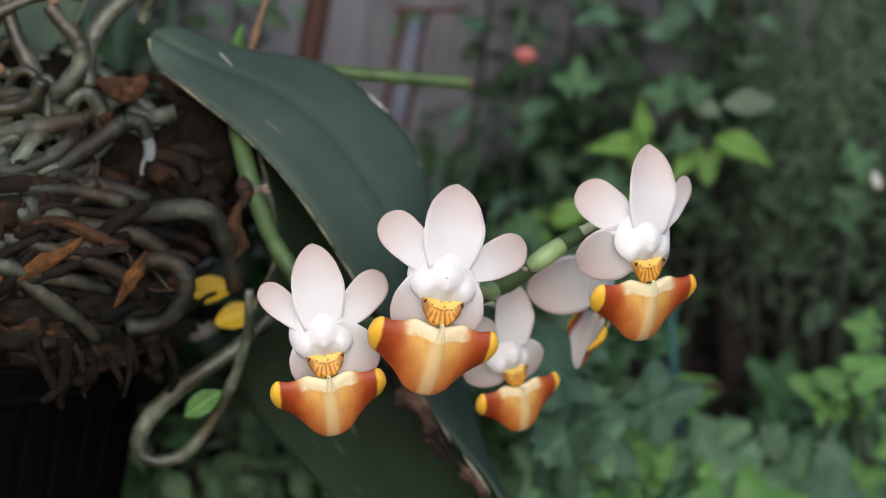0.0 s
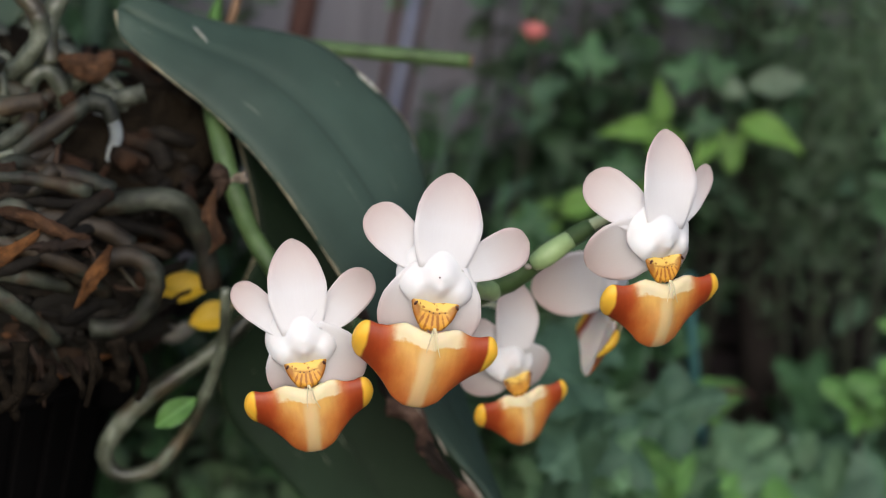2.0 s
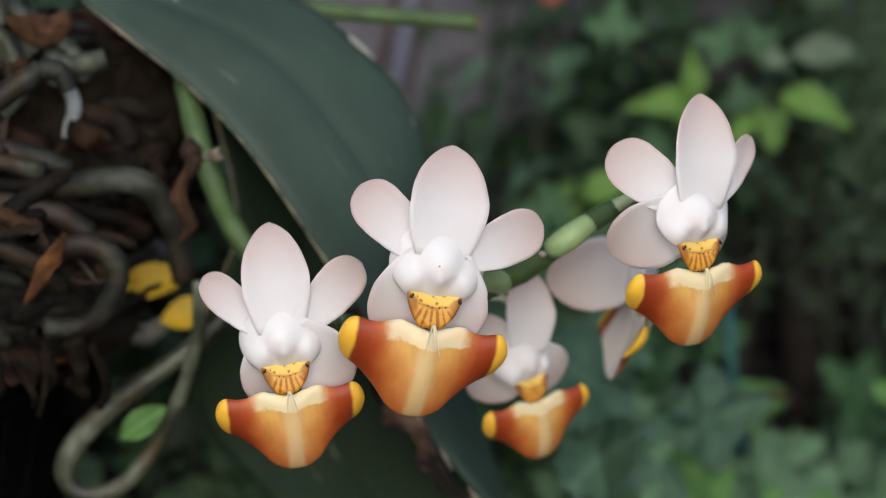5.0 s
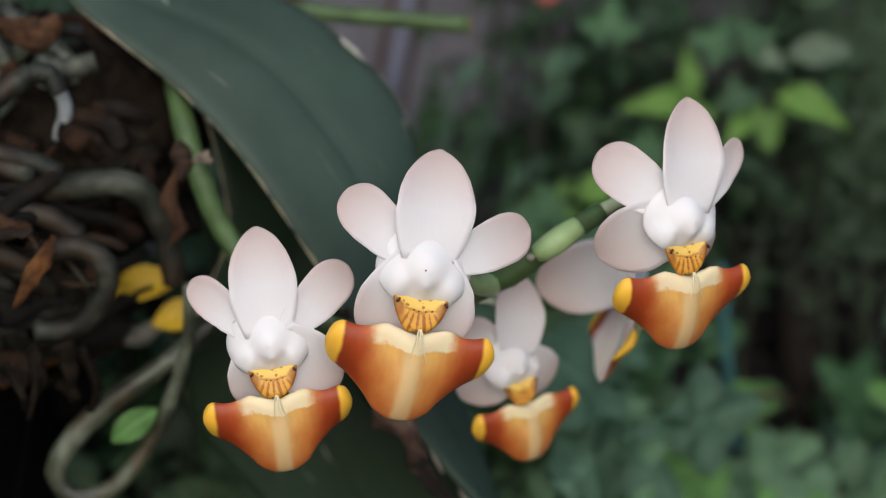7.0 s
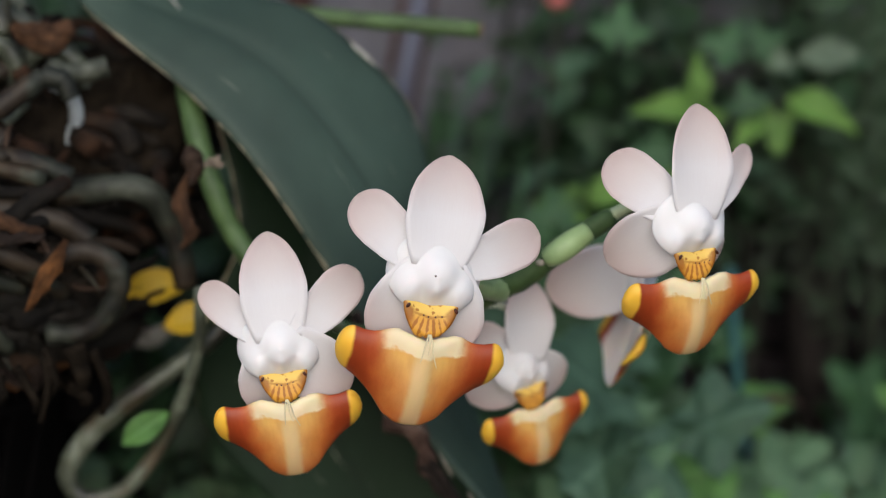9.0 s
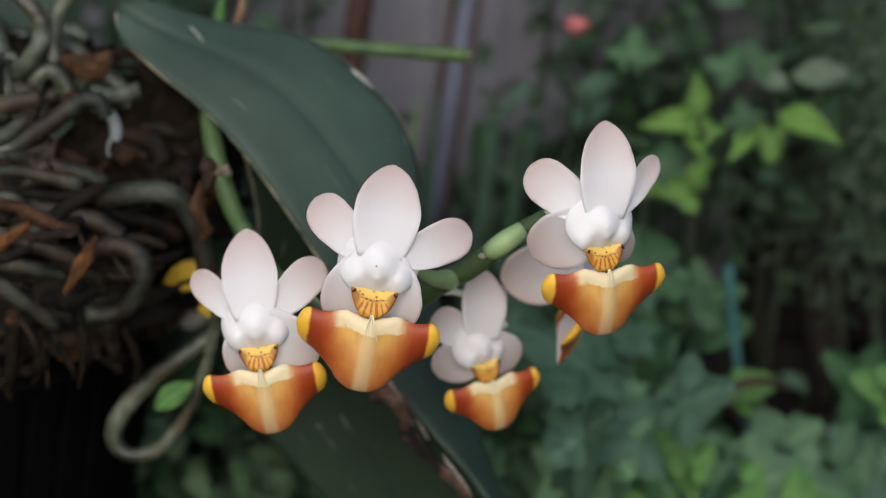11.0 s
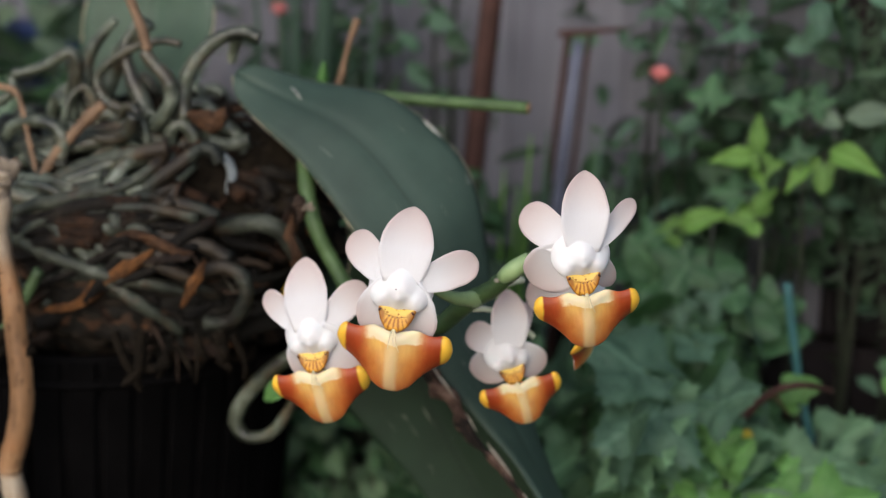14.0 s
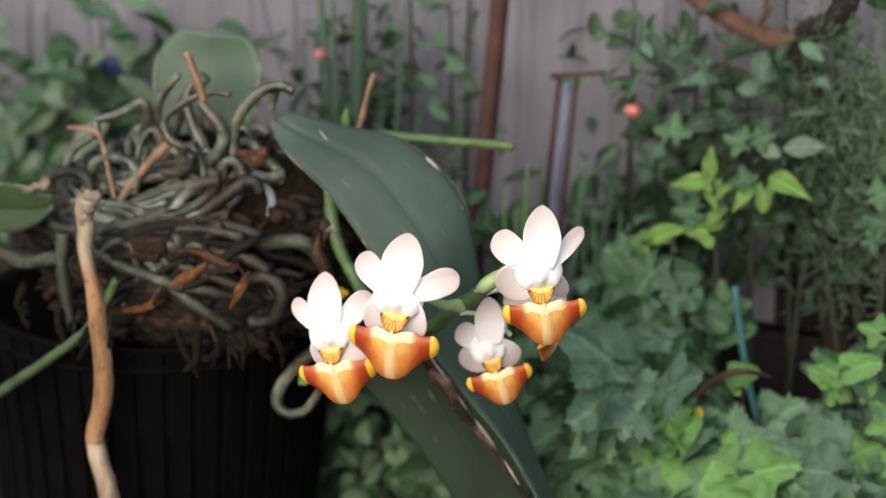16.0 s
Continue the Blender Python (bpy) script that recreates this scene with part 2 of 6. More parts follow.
def callus_material():
    """Yellow cup: a clear brow with brown corners, fine brown combing below."""
    m, nt, bsdf = material("callus", 0.45, 0.35)
    x, y, z = place_mm(nt)
    ax = calc(nt, "ABSOLUTE", x)
    wob = calc(nt, "SUBTRACT", noise_of(nt, 900.0, 4.0, 0.65), 0.5)
    ang = calc(nt, "ARCTAN2", x, calc(nt, "ADD", z, 0.9))
    wave = calc(nt, "ADD", calc(nt, "SINE", calc(nt, "MULTIPLY", ang, 34.0)), calc(nt, "MULTIPLY", wob, 5.0))
    comb = calc(nt, "MULTIPLY", span(nt, wave, -0.1, 0.7), calc(nt, "SUBTRACT", 1.0, span(nt, z, -3.6, -3.1)))
    # the arc of the brow droops in the middle
    arc = calc(nt, "ADD", calc(nt, "ADD", z, 3.3), calc(nt, "ADD", calc(nt, "MULTIPLY", calc(nt, "MULTIPLY", x, x), -0.17), calc(nt, "MULTIPLY", wob, 0.7)))
    line = calc(nt, "SUBTRACT", 1.0, span(nt, calc(nt, "ABSOLUTE", arc), 0.03, 0.2))
    corner = calc(nt, "MULTIPLY", span(nt, calc(nt, "ADD", ax, wob), 1.25, 1.95), calc(nt, "SUBTRACT", 1.0, span(nt, arc, 0.15, 0.5)))
    fleck = calc(nt, "MULTIPLY", span(nt, noise_of(nt, 1500.0, 2.0), 0.57, 0.64), span(nt, arc, 0.0, 0.3))
    dark = calc(nt, "MAXIMUM", calc(nt, "MAXIMUM", comb, calc(nt, "MULTIPLY", line, 0.7)), calc(nt, "MAXIMUM", corner, fleck))
    base = mixed(nt, span(nt, z, -3.6, -2.6), (0.67, 0.33, 0.04), (0.78, 0.53, 0.12))
    col = mixed(nt, calc(nt, "MULTIPLY", dark, 0.85), base, (0.3, 0.09, 0.008))
    nt.links.new(col, bsdf.inputs["Base Color"])
    return m


def plain(name, colour, rough=0.6, scale=200.0, depth=0.35, spec=0.4, bump_by=0.0):
    """A surface with two scales of mottling."""
    m, nt, bsdf = material(name, rough, spec)
    dark = tuple(c * (1 - depth) for c in colour)
    light = tuple(min(1.0, c * (1 + depth)) for c in colour)
    n = noise_of(nt, scale, 5.0, 0.6)
    col = ramp(nt, [(0.3, dark), (0.5, colour), (0.72, light)], n)
    big = noise_of(nt, scale / 9, 2.0)
    col = mixed(nt, 0.5, col, ramp(nt, [(0.3, (0.65, 0.65, 0.65)), (0.7, (1, 1, 1))], big), "MULTIPLY")
    nt.links.new(by_object(nt, col, 0.85, 1.12), bsdf.inputs["Base Color"])
    if bump_by:
        bump(nt, bsdf, n, 0.6, bump_by)
    return m


def orchid_leaf_material(name, colour, gloss, spec=0.45):
    m, nt, bsdf = material(name, gloss, spec)
    u, v = uv_xy(nt)
    grain = noise_of(nt, 70.0, 4.0, 0.6)
    col = ramp(nt, [(0.3, tuple(c * 0.75 for c in colour)), (0.7, tuple(c * 1.25 for c in colour))], grain)
    fine = noise_of(nt, 40.0, 4.0, 0.7, (9.0, 0.7, 1.0), "UV")
    col = mixed(nt, 0.25, col, ramp(nt, [(0.3, (0.6, 0.65, 0.62)), (0.7, (1, 1, 1))], fine), "MULTIPLY")
    # pale worn margin and a few dry scratches
    off = calc(nt, "ABSOLUTE", calc(nt, "SUBTRACT", u, 0.5))
    ragged = calc(nt, "MULTIPLY", calc(nt, "SUBTRACT", noise_of(nt, 150.0, 5.0, 0.7), 0.55), 0.07)
    margin = span(nt, calc(nt, "ADD", off, ragged), 0.489, 0.494)
    margin = calc(nt, "MULTIPLY", margin, calc(nt, "SUBTRACT", 1.0, span(nt, v, 0.55, 0.72)))
    col = mixed(nt, calc(nt, "MULTIPLY", margin, 0.85), col, (0.42, 0.37, 0.25))
    scar = noise_of(nt, 1.0, 4.0, 0.65, (38.0, 9.0, 1.0), "UV")
    spots = span(nt, scar, 0.66, 0.72)
    col = mixed(nt, calc(nt, "MULTIPLY", spots, 0.5), col, (0.35, 0.36, 0.27))
    mid = calc(nt, "SUBTRACT", 1.0, span(nt, calc(nt, "ABSOLUTE", calc(nt, "SUBTRACT", u, 0.47)), 0.002, 0.02))
    col = mixed(nt, calc(nt, "MULTIPLY", mid, 0.75), col, tuple(c * 0.6 for c in colour))
    nt.links.new(col, bsdf.inputs["Base Color"])
    bump(nt, bsdf, fine, 0.12, 0.0006)
    thin(m, nt, bsdf, (colour[0] * 1.2, colour[1] * 1.6, colour[2] * 0.6), 0.08)
    return m


def foliage(name, colour, gloss=0.45, through_it=0.3, low=0.6, high=1.35):
    m, nt, bsdf = material(name, gloss, 0.4)
    n = noise_of(nt, 3.0, 3.0, 0.6)
    col = ramp(nt, [(0.3, tuple(c * 0.75 for c in colour)), (0.7, tuple(c * 1.2 for c in colour))], n)
    tc = nt.nodes.new("ShaderNodeTexCoord")
    s = nt.nodes.new("ShaderNodeSeparateXYZ")
    nt.links.new(tc.outputs["Object"], s.inputs[0])
    rib = calc(nt, "SUBTRACT", 1.0, span(nt, calc(nt, "ABSOLUTE", s.outputs[0]), 0.01, 0.035))
    col = mixed(nt, calc(nt, "MULTIPLY", rib, 0.4), col, tuple(min(1, c * 1.9 + 0.03) for c in colour))
    col = by_object(nt, col, low, high)
    nt.links.new(col, bsdf.inputs["Base Color"])
    bump(nt, bsdf, n, 0.2, 0.05)
    thin(m, nt, bsdf, mixed(nt, 1.0, col, (1.2, 1.35, 0.55), "MULTIPLY"), through_it)
    return m


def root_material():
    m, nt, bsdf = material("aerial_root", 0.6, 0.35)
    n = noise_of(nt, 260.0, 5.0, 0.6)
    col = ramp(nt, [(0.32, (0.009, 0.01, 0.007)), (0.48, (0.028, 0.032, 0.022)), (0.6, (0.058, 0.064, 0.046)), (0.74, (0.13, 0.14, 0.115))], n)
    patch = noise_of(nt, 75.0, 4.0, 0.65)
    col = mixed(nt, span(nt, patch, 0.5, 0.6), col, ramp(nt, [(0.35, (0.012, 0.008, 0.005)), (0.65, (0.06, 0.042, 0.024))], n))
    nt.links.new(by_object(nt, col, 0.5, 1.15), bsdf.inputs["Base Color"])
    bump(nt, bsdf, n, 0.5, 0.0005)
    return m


def lit_root_material():
    """Exposed dry roots: smooth silvery grey-green skin, worn to brown in places, and paler to look lit from above."""
    m, nt, bsdf = material("lit_root", 0.42, 0.6)
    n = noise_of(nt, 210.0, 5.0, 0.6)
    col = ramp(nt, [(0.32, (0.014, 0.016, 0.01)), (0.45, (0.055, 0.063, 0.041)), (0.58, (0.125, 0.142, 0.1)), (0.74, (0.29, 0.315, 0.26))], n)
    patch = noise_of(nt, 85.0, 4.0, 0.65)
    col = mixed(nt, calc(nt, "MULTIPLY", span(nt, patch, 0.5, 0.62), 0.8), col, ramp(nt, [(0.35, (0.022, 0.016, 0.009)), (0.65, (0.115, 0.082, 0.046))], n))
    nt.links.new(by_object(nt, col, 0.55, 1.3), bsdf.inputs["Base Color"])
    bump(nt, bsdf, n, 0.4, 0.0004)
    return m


def shaded_root_material():
    """Dead inner roots: brown-black, flaking, with the shade of the mound's front put into the colour."""
    m, nt, bsdf = material("shaded_root", 0.85, 0.2)
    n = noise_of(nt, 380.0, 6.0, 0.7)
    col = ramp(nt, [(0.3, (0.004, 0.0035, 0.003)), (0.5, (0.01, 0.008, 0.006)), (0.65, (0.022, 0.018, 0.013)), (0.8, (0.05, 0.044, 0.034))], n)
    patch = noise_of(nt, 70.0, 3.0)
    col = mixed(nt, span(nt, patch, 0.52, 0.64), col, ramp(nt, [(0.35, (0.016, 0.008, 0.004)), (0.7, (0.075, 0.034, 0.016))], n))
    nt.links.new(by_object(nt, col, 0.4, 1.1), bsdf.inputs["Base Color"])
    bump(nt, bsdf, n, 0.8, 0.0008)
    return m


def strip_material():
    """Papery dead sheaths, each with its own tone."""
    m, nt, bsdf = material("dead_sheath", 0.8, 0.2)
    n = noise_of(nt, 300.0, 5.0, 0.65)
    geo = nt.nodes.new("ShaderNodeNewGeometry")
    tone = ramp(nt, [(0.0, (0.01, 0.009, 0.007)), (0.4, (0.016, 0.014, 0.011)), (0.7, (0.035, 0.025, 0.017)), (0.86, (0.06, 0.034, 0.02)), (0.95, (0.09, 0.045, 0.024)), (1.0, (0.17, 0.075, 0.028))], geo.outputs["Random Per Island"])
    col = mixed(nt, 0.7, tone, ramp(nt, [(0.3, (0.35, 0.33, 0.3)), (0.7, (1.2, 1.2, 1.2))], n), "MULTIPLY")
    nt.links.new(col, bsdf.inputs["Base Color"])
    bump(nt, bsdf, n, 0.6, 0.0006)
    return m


def cane_material():
    m, nt, bsdf = material("dry_cane", 0.55, 0.4)
    x, y, z = place_mm(nt)
    n = noise_of(nt, 220.0, 5.0, 0.65, (1.0, 1.0, 0.22))
    big = noise_of(nt, 40.0, 3.0)
    col = ramp(nt, [(0.3, (0.1, 0.052, 0.024)), (0.5, (0.29, 0.155, 0.072)), (0.7, (0.43, 0.255, 0.13))], n)
    pale = ramp(nt, [(0.3, (0.11, 0.08, 0.05)), (0.48, (0.27, 0.2, 0.135)), (0.68, (0.46, 0.38, 0.28))], n)
    col = mixed(nt, span(nt, big, 0.56, 0.72), col, pale)
    speck = span(nt, noise_of(nt, 700.0, 3.0, 0.6, (1.0, 1.0, 0.5)), 0.6, 0.68)
    col = mixed(nt, calc(nt, "MULTIPLY", speck, 0.75), col, (0.06, 0.028, 0.012))
    rust = span(nt, noise_of(nt, 95.0, 3.0), 0.5, 0.62)
    col = mixed(nt, calc(nt, "MULTIPLY", rust, 0.55), col, (0.3, 0.13, 0.05))
    top = span(nt, z, 152.0, 157.0)
    bottom = calc(nt, "SUBTRACT", 1.0, span(nt, z, 119.0, 120.4))
    col = mixed(nt, calc(nt, "MAXIMUM", top, bottom), col, pale)
    nt.links.new(col, bsdf.inputs["Base Color"])
    bump(nt, bsdf, n, 0.8, 0.0008)
    return m


def scar_material():
    """Dried leaf tissue: brown shreds round black rotted hollows."""
    m, nt, bsdf = material("leaf_scar", 0.8, 0.2)
    n = noise_of(nt, 420.0, 5.0, 0.65)
    col = ramp(nt, [(0.3, (0.03, 0.017, 0.012)), (0.5, (0.085, 0.05, 0.038)), (0.7, (0.19, 0.125, 0.095))], n)
    rot = span(nt, noise_of(nt, 150.0, 3.0, 0.6), 0.5, 0.56)
    col = mixed(nt, calc(nt, "MULTIPLY", rot, 0.92), col, (0.006, 0.005, 0.004))
    nt.links.new(col, bsdf.inputs["Base Color"])
    bump(nt, bsdf, n, 0.8, 0.0008)
    return m


def husk_material(name, colour):
    """Papery dry sheath: fibres along its length, blotched dark and pale."""
    m, nt, bsdf = material(name, 0.72, 0.25)
    fibre = noise_of(nt, 5.0, 4.0, 0.7, (5.0, 0.8, 1.0), "UV")
    blot = noise_of(nt, 330.0, 4.0, 0.65)
    col = ramp(nt, [(0.32, tuple(c * 0.3 for c in colour)), (0.5, colour), (0.7, tuple(c * 1.9 for c in colour))], fibre)
    col = mixed(nt, 0.8, col, ramp(nt, [(0.34, (0.18, 0.16, 0.15)), (0.6, (1.15, 1.1, 1.05))], blot), "MULTIPLY")
    nt.links.new(col, bsdf.inputs["Base Color"])
    bump(nt, bsdf, fibre, 0.7, 0.0006)
    return m


def fence_material():
    m, nt, bsdf = material("fence_board", 0.7, 0.3)
    n = noise_of(nt, 60.0, 5.0, 0.65, (3.0, 1.0, 0.15))
    col = ramp(nt, [(0.3, (0.125, 0.117, 0.132)), (0.5, (0.172, 0.17, 0.194)), (0.7, (0.214, 0.212, 0.242))], n)
    blot = noise_of(nt, 18.0, 3.0)
    col = mixed(nt, 0.6, col, ramp(nt, [(0.35, (0.6, 0.58, 0.58)), (0.65, (1, 1, 1))], blot), "MULTIPLY")
    nt.links.new(by_object(nt, col, 0.85, 1.1), bsdf.inputs["Base Color"])
    bump(nt, bsdf, n, 0.4, 0.001)
    return m


PETAL, COLUMN, LIP, CALLUS = petal_material(), column_material(), lip_material(), callus_material()
SPOT = plain("brown_spot", (0.06, 0.012, 0.004), 0.4, 600)
THREAD = plain("pale_thread", (0.75, 0.66, 0.42), 0.5, 600, 0.15)
STEM = plain("green_stem", (0.07, 0.12, 0.042), 0.5, 230, 0.4, 0.3, 0.0003)
STEM_OLD = plain("old_flower_stem", (0.052, 0.085, 0.034), 0.55, 160, 0.55, 0.3, 0.0004)
STALK = plain("pale_stalk", (0.48, 0.55, 0.33), 0.45, 200, 0.2)
PALE_STALK = plain("white_stalk", (0.62, 0.66, 0.48), 0.45, 200, 0.2)
BUD = plain("green_bud", (0.27, 0.38, 0.17), 0.42, 200, 0.25)
ORCHID_LEAF = orchid_leaf_material("orchid_leaf", (0.04, 0.067, 0.05), 0.55, 0.35)
# copy of the leaf material with the lower leaf's shade in its base colour
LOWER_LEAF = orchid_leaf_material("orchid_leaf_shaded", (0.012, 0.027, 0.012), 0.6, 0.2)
CUT_LEAF = orchid_leaf_material("cut_leaf", (0.03, 0.06, 0.02), 0.55)
PALE_LEAF = orchid_leaf_material("orchid_leaf_pale", (0.058, 0.1, 0.064), 0.5)
DEAD = plain("dead_leaf_tissue", (0.05, 0.031, 0.021), 0.85, 350, 0.6, 0.2, 0.0006)
# paler upper roots and darker lower ones put light and shade into colour
ROOT, LIT_ROOT, SHADED_ROOT, STRIP = root_material(), lit_root_material(), shaded_root_material(), strip_material()
# near black: the shade in gaps and under the mound is in this colour
SHADED_FIBRE = plain("shaded_root_fibre", (0.011, 0.008, 0.005), 0.95, 420, 0.7, 0.1, 0.002)
ROOT_TIP = plain("silvery_root", (0.27, 0.3, 0.31), 0.7, 500, 0.3)
CANE = cane_material()
SCAR = scar_material()
TORN = plain("torn_edge", (0.3, 0.27, 0.22), 0.8, 300, 0.5)
CRUST = plain("crusted_top", (0.2, 0.16, 0.12), 0.85, 420, 0.6, 0.2, 0.0007)
TWIG = plain("dry_twig", (0.26, 0.158, 0.092), 0.65, 260, 0.45, 0.3, 0.0004)
BARK = plain("bark_chip", (0.022, 0.014, 0.01), 0.85, 200, 0.6, 0.2, 0.0006)
HUSK = husk_material("orange_husk", (0.17, 0.072, 0.021))
SHEATH = husk_material("old_sheath", (0.085, 0.042, 0.02))
POT = plain("black_plastic", (0.0038, 0.0035, 0.0036), 0.9, 90, 0.5, 0.02)
SOIL = plain("soil", (0.045, 0.033, 0.024), 0.95, 90, 0.6, 0.1, 0.002)
FENCE = fence_material()
RUST = plain("rusty_steel", (0.05, 0.022, 0.017), 0.75, 130, 0.5, 0.3, 0.0004)
PIPE = plain("grey_pipe", (0.1, 0.107, 0.15), 0.5, 120, 0.25)
SHADE_BOARD = plain("shade_timber", (0.014, 0.011, 0.012), 0.85, 60, 0.5, 0.2, 0.0006)
TEAL = plain("teal_stake", (0.035, 0.12, 0.12), 0.5, 120, 0.25)
BRANCH = plain("branch_bark", (0.14, 0.078, 0.054), 0.85, 130, 0.55, 0.2, 0.0007)
TRUNK = plain("trunk_bark", (0.02, 0.016, 0.014), 0.9, 130, 0.55, 0.2, 0.0007)
GREEN_TWIG = plain("plant_stem", (0.02, 0.025, 0.013), 0.6, 150, 0.4)
PINK = plain("pink_bloom", (0.55, 0.17, 0.16), 0.6, 200, 0.25)
YELLOW = plain("yellow_leaf", (0.62, 0.42, 0.025), 0.5, 120, 0.25)
LITTER = plain("pale_litter", (0.4, 0.4, 0.36), 0.8, 150, 0.4)
BLUE = plain("blue_plastic", (0.02, 0.04, 0.13), 0.5, 90, 0.3)
LEAF_DARK = foliage("leaf_dark", (0.028, 0.06, 0.026), 0.45, 0.22)
LEAF_MID = foliage("leaf_mid", (0.05, 0.115, 0.047), 0.5, 0.3, 0.75, 1.25)
LEAF_BLUE = foliage("leaf_bluish", (0.075, 0.145, 0.09), 0.6, 0.25, 0.8, 1.2)
LEAF_GROUND = foliage("leaf_ground", (0.12, 0.225, 0.12), 0.6, 0.25, 0.75, 1.2)
LEAF_BRIGHT = foliage("leaf_bright", (0.105, 0.235, 0.06), 0.5, 0.35, 0.75, 1.2)
LEAF_YOUNG = foliage("leaf_young", (0.14, 0.27, 0.055), 0.5, 0.4, 0.8, 1.2)
LEAF_SMALL = foliage("leaf_small", (0.125, 0.205, 0.115), 0.55, 0.3, 0.6, 1.3)
LEAF_PALE = foliage("leaf_pale", (0.12, 0.17, 0.11), 0.6, 0.25, 0.85, 1.1)
LEAF_STRAP = foliage("leaf_strap", (0.036, 0.072, 0.045), 0.6, 0.25)
LEAF_FERN = foliage("leaf_feathery", (0.053, 0.09, 0.05), 0.6, 0.3)


# ---- structure: ground, fence ----
def ground():
    bm = bmesh.new()
    bmesh.ops.create_grid(bm, x_segments=60, y_segments=60, size=0.5)
    for v in bm.verts:
        r = max(abs(v.co.x), abs(v.co.y))
        if r < 0.45:
            v.co.z = 0.002 * noise.noise(v.co * 30) - 0.002
        else:
            v.co.x *= 4000
            v.co.y *= 4000
            v.co.z = -0.002
    smooth(bm)
    ob = new("ground", mesh_of("ground", bm, SOIL))
    tagged(ob, "dark damp garden soil", "ground", kind="structure")


ground()


def box(bm, x0, x1, y0, y1, z0, z1, bevel=0.0):
    vs = [bm.verts.new((x * MM, y * MM, z * MM)) for x in (x0, x1) for y in (y0, y1) for z in (z0, z1)]
    for a, b, c, d in ((0, 1, 3, 2), (4, 6, 7, 5), (0, 4, 5, 1), (2, 3, 7, 6), (0, 2, 6, 4), (1, 5, 7, 3)):
        bm.faces.new((vs[a], vs[b], vs[c], vs[d]))
    bmesh.ops.recalc_face_normals(bm, faces=bm.faces)
    if bevel:
        bmesh.ops.bevel(bm, geom=bm.edges[:], offset=bevel * MM, segments=1, affect="EDGES")
    return bm


def fence():
    """A grey panel fence: upright boards on a backing; near-black boards added along its foot stand in for shade."""
    bm = bmesh.new()
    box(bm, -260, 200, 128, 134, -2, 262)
    wall = new("wall_fence", mesh_of("wall_fence", bm, SHADE_BOARD))
    tagged(wall, "grey weathered panel fence behind the plants", "fence", kind="structure")
    bm = bmesh.new()
    box(bm, 0, 11.36, 124, 127.9, 128, 260, 0.25)
    me = mesh_of("board", bm, FENCE)
    rng = random.Random(5)
    for i in range(40):
        share("board", me, wall, pose((-255 + 11.4 * i) * MM, rng.uniform(-0.3, 0.2) * MM, rng.uniform(-2, 1) * MM))
    # added dark boards where the fence's foot only lies in shade
    bm = bmesh.new()
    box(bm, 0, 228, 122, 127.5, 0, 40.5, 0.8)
    me = mesh_of("kick_board", bm, SHADE_BOARD)
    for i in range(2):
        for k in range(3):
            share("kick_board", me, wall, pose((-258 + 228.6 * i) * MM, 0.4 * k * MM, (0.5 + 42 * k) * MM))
    # one more added board, for the deeper shade at the right
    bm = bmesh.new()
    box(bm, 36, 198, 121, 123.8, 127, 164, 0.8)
    part("kick_board", bm, SHADE_BOARD, wall, "near-black board added to stand in for shade")


fence()


# ---- the orchid ----
ORCHID = thing("orchid", "potted moth orchid with white blooms and roots over its pot", "orchid", at=(0, 0, 0))


def petal_form(length, half, widest, base, tilt, curl, cup, twist=0.0, blunt=2.2, wave=0.0, point=0.5):
    """A petal along +z from the origin, face to -y."""
    def shape(u, v):
        v = 1 - (1 - v) ** 1.8
        if v < widest:
            w = base + (1 - base) * math.sin(math.pi / 2 * v / widest)
        else:
            w = max(0.0, 1 - ((v - widest) / (1 - widest)) ** blunt) ** point
        w = max(w, 0.015) * half * (1 + 0.035 * noise.noise((v * 5.0, (2.0 if u > 0 else 7.0), length)) + 0.015 * noise.noise((v * 14.0, (3.0 if u > 0 else 9.0), length)))
        x = u * w
        y = tilt * length * v + curl * length * v * v + cup * (u * u) * w * (min(1.0, v / 0.4) * 1.6 - 0.6) + twist * u * w * v
        y += wave * math.sin(4 * v + 2 * u) * (0.4 + abs(u)) + 0.35 * u * u * v * noise.noise((v * 4.0, u * 1.5, length))
        return (x, y, length * v)
    return sheet(bmesh.new(), shape, 14, 24, 0.13)


